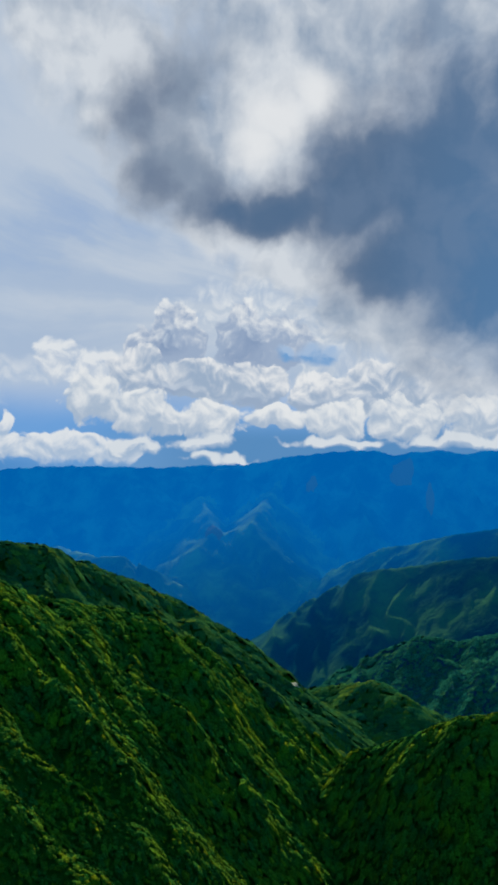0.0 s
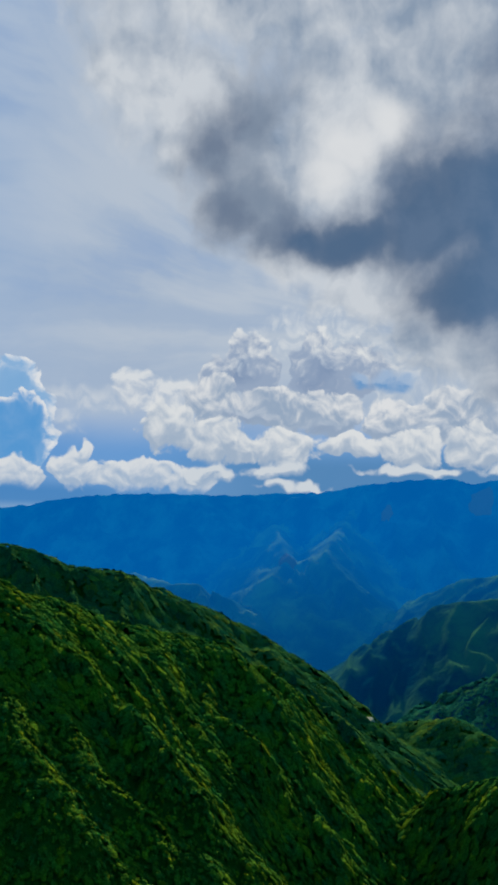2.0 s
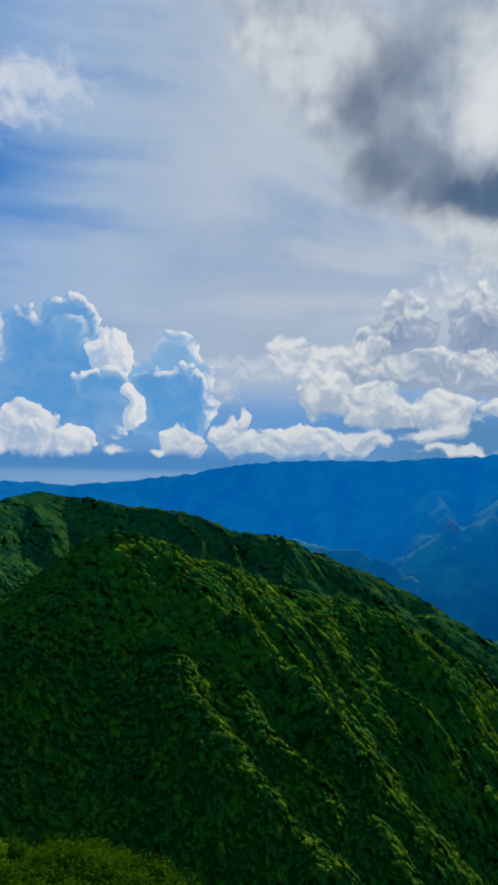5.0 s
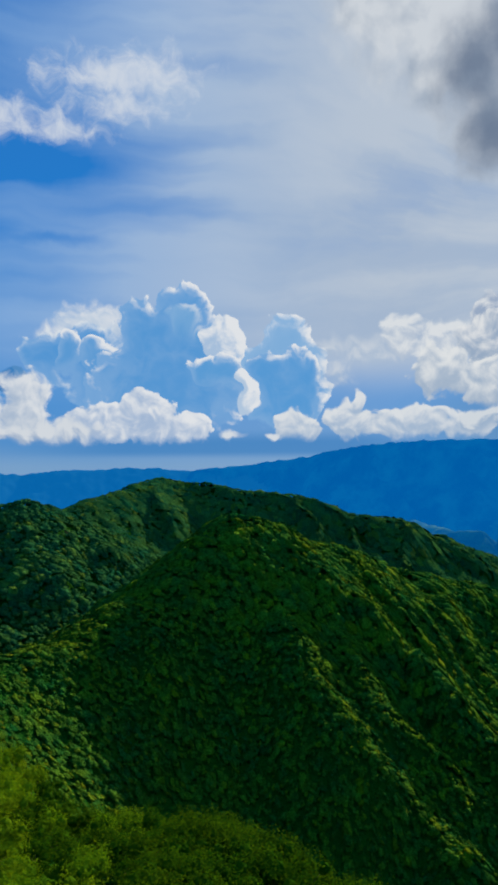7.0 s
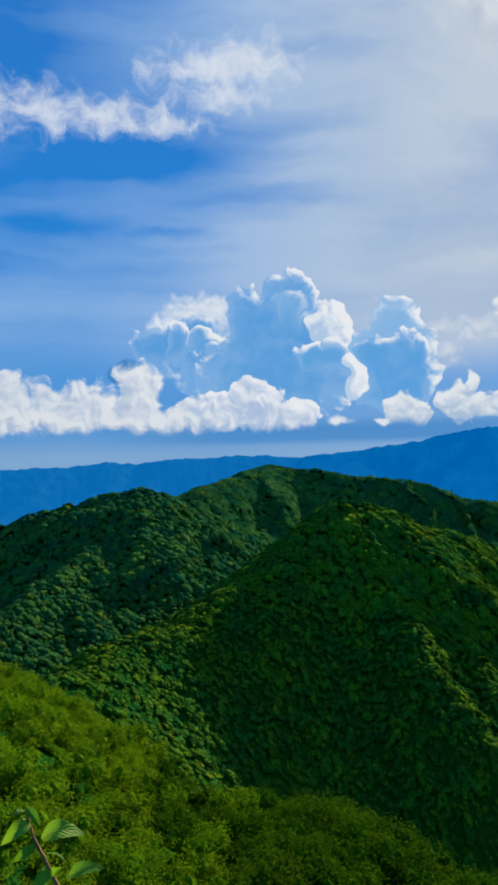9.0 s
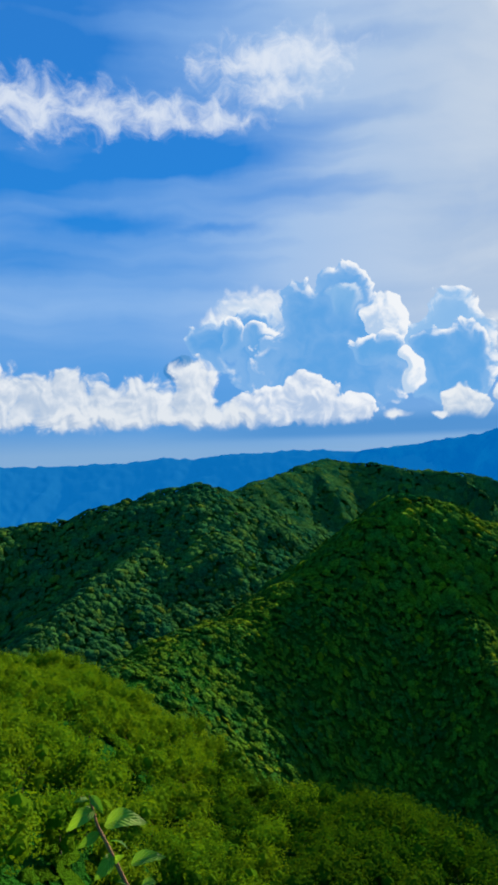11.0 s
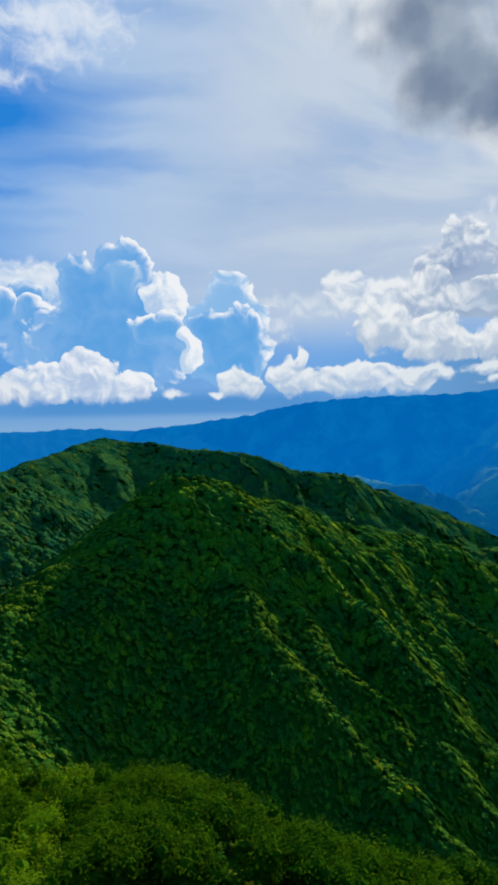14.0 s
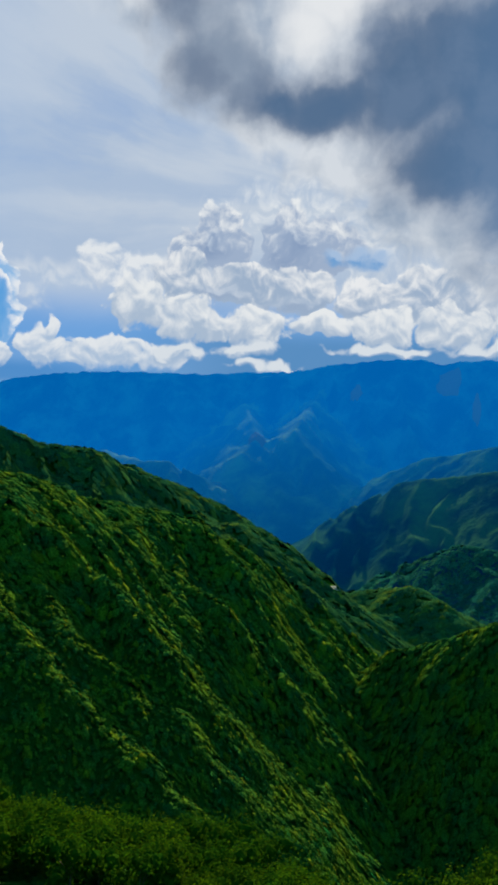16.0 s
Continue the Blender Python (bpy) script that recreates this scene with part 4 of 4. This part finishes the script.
def limb(bm, a, b, ra, rb, sides=6):
    """A tapered length of wood from a to b."""
    a, b = Vector(a), Vector(b)
    q = (b - a).to_track_quat("Z", "Y").to_matrix()
    rings = []
    for p, r in ((a, ra), (b, rb)):
        rings.append([bm.verts.new(p + q @ Vector((r * math.cos(k * math.tau / sides), r * math.sin(k * math.tau / sides), 0))) for k in range(sides)])
    for k in range(sides):
        bm.faces.new((rings[0][k], rings[0][(k + 1) % sides], rings[1][(k + 1) % sides], rings[1][k]))


def broadleaf(seed, leaves, height, spread, label, count=1080):
    """A tree: a tapered trunk with limbs, and a crown of many leaf sprays in uneven clumps."""
    r = random.Random(seed)
    tree = tagged(new("tree"), label, "tree", "trees below the lookout")
    wood = bmesh.new()
    fork = height * 0.34
    limb(wood, (0, 0, -0.6), (0.1, 0.05, fork), 0.16, 0.11)
    clumps = []
    for k in range(11):
        t = k * 2.4 + r.uniform(-0.4, 0.4)
        out = spread * r.uniform(0.25, 0.78) * (1 if k else 0)
        c = Vector((out * math.cos(t), out * math.sin(t), height * r.uniform(0.30, 0.84) + (height * 0.08 if not k else 0)))
        clumps.append((c, spread * r.uniform(0.30, 0.52)))
        if k < 6:
            limb(wood, (0.1, 0.05, fork * r.uniform(0.7, 1)), c, 0.075, 0.025, 5)
    part("trunk", wood, M_BARK, tree)
    crown = bmesh.new()
    for c, s in clumps:
        inner = bmesh.ops.create_icosphere(crown, subdivisions=1, radius=s * 0.52, matrix=Matrix.Translation(c))
        for v in inner["verts"]:
            v.co += Vector((r.uniform(-1, 1), r.uniform(-1, 1), r.uniform(-1, 1))) * s * 0.1
        for f in {f for v in inner["verts"] for f in v.link_faces}:
            f.material_index = 0
    for k in range(count):
        c, s = clumps[k % len(clumps)]
        n = Vector((r.gauss(0, 1), r.gauss(0, 1), r.gauss(0.35, 0.9))).normalized()
        p = c + n * s * r.uniform(0.62, 1.32)
        size = r.uniform(0.17, 0.33)
        face = (n + Vector((r.uniform(-1, 1), r.uniform(-1, 1), r.uniform(-0.2, 1.2))) * 0.5).normalized()
        q = face.to_track_quat("Z", "Y").to_matrix() @ Matrix.Rotation(r.uniform(0, 6.28), 3, "Z")
        v = [crown.verts.new(p + q @ Vector(w) * size) for w in ((-1, 0, 0), (0, -0.5, 0.16), (1.05, 0, -0.1), (0, 0.5, 0.16))]
        crown.faces.new((v[0], v[1], v[2]))
        crown.faces.new((v[0], v[2], v[3]))
    part("crown", crown, leaves, tree)
    return tree


def plant_trees():
    pale = [broadleaf(k, M_LEAF_SUNLIT, 6.4 + 0.6 * k, 3.9 + 0.25 * k, "leafy tree on the slope below the lookout, tinted yellow-green as sunlit") for k in range(3)]
    green = [broadleaf(k + 10, M_LEAF_DIM, 6.6 + 0.6 * k, 3.9 + 0.25 * k, "leafy tree on the slope below the lookout, tinted a dimmer green") for k in range(4)]
    places = np.concatenate([scatter(60, 276, -42, -12, lambda d: 8.0), scatter(70, 160, -12, 50, lambda d: 5.6)])
    a, d = np.degrees(np.arctan2(places[:, 0], places[:, 1])), np.hypot(places[:, 0], places[:, 1])
    past = d - np.interp(a, BROW[:, 0], BROW[:, 1])
    seen = np.interp(a, [-36, -30, -20, 0, 25, 40], [60, 64, 86, 94, 76, 74])
    places = places[(past < 10) & (d > seen)]
    z, _ = land(places[:, 0], places[:, 1])
    r = random.Random(3)
    used = set()
    for (x, y), h in zip(places, z):
        a = math.degrees(math.atan2(x, y))
        # western trees take the sunlit tint, the others the dim one
        kind = pale if a < -17 + r.uniform(-6, 6) else green
        src = kind[r.randrange(len(kind))]
        m = Matrix.Translation((x, y, h - 0.1)) @ Matrix.Rotation(r.uniform(0, 6.28), 4, "Z")
        if id(src) not in used:
            used.add(id(src))
            src.matrix_basis = m
        else:
            copy_thing(src, m)


plant_trees()


# ---------------------------------------------------------------- the sapling in front of the lens
def sapling_materials():
    m, g, s, out = material("veined_leaf")
    tex = g.node("ShaderNodeTexCoord").outputs["UV"]
    info = g.node("ShaderNodeObjectInfo").outputs["Random"]
    xyz = g.node("ShaderNodeSeparateXYZ")
    g.link(tex, xyz.inputs[0])
    u, v = xyz.outputs[0], xyz.outputs[1]
    side = g.math("ABSOLUTE", g.math("SUBTRACT", v, 0.5))
    ribs = g.math("SINE", g.math("MULTIPLY", g.math("SUBTRACT", g.math("MULTIPLY", u, 7.0), g.math("MULTIPLY", side, 5.0)), 6.28))
    vein = g.math("MAXIMUM", g.step(ribs, 0.75, 1.0), g.step(side, 0.035, 0.01))
    tint = g.mix(info, (0.06, 0.20, 0.014), (0.16, 0.30, 0.020))
    tint = g.mix(g.math("MULTIPLY", vein, 0.55), tint, (0.26, 0.38, 0.07))
    g.link(tint, s.inputs["Base Color"])
    s.inputs["Roughness"].default_value = 0.5
    b = g.node("ShaderNodeBump")
    b.inputs["Strength"].default_value, b.inputs["Distance"].default_value = 0.7, 0.0015
    g.link(g.math("MULTIPLY", ribs, -1.0), b.inputs["Height"])
    g.link(b.outputs[0], s.inputs["Normal"])
    thin = g.node("ShaderNodeBsdfTranslucent")
    g.link(g.vec("MULTIPLY", tint, (1.2, 1.2, 0.5)), thin.inputs[0])
    both = g.node("ShaderNodeMixShader")
    both.inputs[0].default_value = 0.55
    g.link(s.outputs[0], both.inputs[1])
    g.link(thin.outputs[0], both.inputs[2])
    g.link(both.outputs[0], out.inputs[0])
    return m, plain("red_brown_stem", (0.16, 0.05, 0.025), (0.26, 0.09, 0.04), 60.0, 0.55, 0.3, 0.001)


def leaf_mesh(length, width, arch, droop, fold):
    """A blade along +x: pointed oval, folded along its midrib, arched and hanging at the tip."""
    n, m = 10, 6
    verts, faces, uv = [], [], []
    for i in range(n + 1):
        u = i / n
        half = width * 0.5 * (math.sin(math.pi * u ** 0.8) ** 0.85) * (1 - 0.25 * u) * 1.15 + 0.0004
        for j in range(m + 1):
            v = j / m
            y = (v - 0.5) * 2 * half
            z = arch * math.sin(math.pi * min(u * 1.1, 1)) * length - droop * u ** 2.5 * length + fold * abs(y) + 0.0012 * math.sin(u * 40) * abs(v - 0.5)
            verts.append((u * length, y, z))
            uv.append((u, v))
    for i in range(n):
        for j in range(m):
            a = i * (m + 1) + j
            faces.append((a, a + 1, a + m + 2, a + m + 1))
    me = bpy.data.meshes.new("leaf")
    me.from_pydata(verts, [], faces)
    layer = me.uv_layers.new(name="blade")
    for loop in me.loops:
        layer.data[loop.index].uv = uv[loop.vertex_index]
    for f in me.polygons:
        f.use_smooth = True
    return me


def build_sapling(az, el, d):
    leaf_mat, stem_mat = sapling_materials()
    a, e = radians(az), radians(el)
    heart = Vector((d * math.sin(a) * math.cos(e), d * math.cos(a) * math.cos(e), d * math.sin(e)))
    right, up, away = Vector((math.cos(a), -math.sin(a), 0)), Vector((0, 0, 1)), Vector((math.sin(a), math.cos(a), 0))
    place = lambda x, z, y=0.0: heart + right * x * 0.001 + up * z * 0.0011 + away * y * 0.001
    foot = place(120, 0, 30)
    foot.z = float(land(np.array([foot.x]), np.array([foot.y]))[0][0])
    plant = tagged(new("sapling"), "young leafy sapling with veined green leaves and a red-brown stem", "plant")
    plant.location = foot
    line = [foot - up * 0.05, foot.lerp(place(75, -190, 12), 0.5) + right * 0.02, place(75, -190, 12), place(46, -92), place(34, -72), place(21, -44), place(0, 0), place(-11, 22), place(-17, 45), place(-23, 68)]
    size = [0.0075, 0.006, 0.0048, 0.004, 0.0037, 0.0034, 0.003, 0.0026, 0.0022, 0.0012]
    bm = bmesh.new()
    for (p, q), (r, s) in zip(zip(line, line[1:]), zip(size, size[1:])):
        limb(bm, p - foot, q - foot, r, s, 7)
    part("stem", bm, stem_mat, plant, "thin red-brown stem")
    # base x, base z, tip x, tip z, base depth, tip depth, width, arch, droop, roll
    for bx, bz, tx, tz, by, ty, w, arch, droop, roll in (
            (0, 20, 70, 27, 0, -12, 34, 0.22, 0.16, 35), (-14, 46, -60, 34, 0, -20, 26, 0.10, 0.34, -40), (-9, 12, -43, 0, 0, -18, 16, 0.08, 0.10, -60),
            (7, -4, 40, -11, 0, -16, 17, 0.10, 0.06, -25), (13, -36, 31, -23, 0, -10, 12, 0.08, 0.05, 60), (42, -44, 97, -27, 2, -16, 26, 0.12, 0.14, 30),
            (13, -22, -16, -50, 0, -22, 26, 0.06, 0.12, -70), (-21, 68, 0, 45, 0, -14, 14, 0.16, 0.20, 40), (-25, 62, -48, 65, 0, -8, 9, 0.10, 0.05, -30),
            (58, -80, 83, -68, 4, -12, 17, 0.10, 0.10, 20), (34, -72, 20, -60, 2, -10, 10, 0.08, 0.08, -40), (48, -96, 20, -112, 4, -14, 24, 0.10, 0.14, -40)):
        p, q = place(bx, bz, by), place(tx, tz, ty)
        span = (q - p).length
        blade = new("leaf", leaf_mesh(span, w * 0.00095, arch, droop, 0.25))
        blade.data.materials.append(leaf_mat)
        blade.parent = plant
        axis = (q - p).normalized()
        flat = up.cross(axis).normalized()
        rise = axis.cross(flat)
        m = Matrix((axis, flat, rise)).transposed().to_4x4()
        blade.matrix_basis = Matrix.Translation(p - foot) @ m @ Matrix.Rotation(radians(roll), 4, "X")


build_sapling(-27.83, -26.80, 1.4)
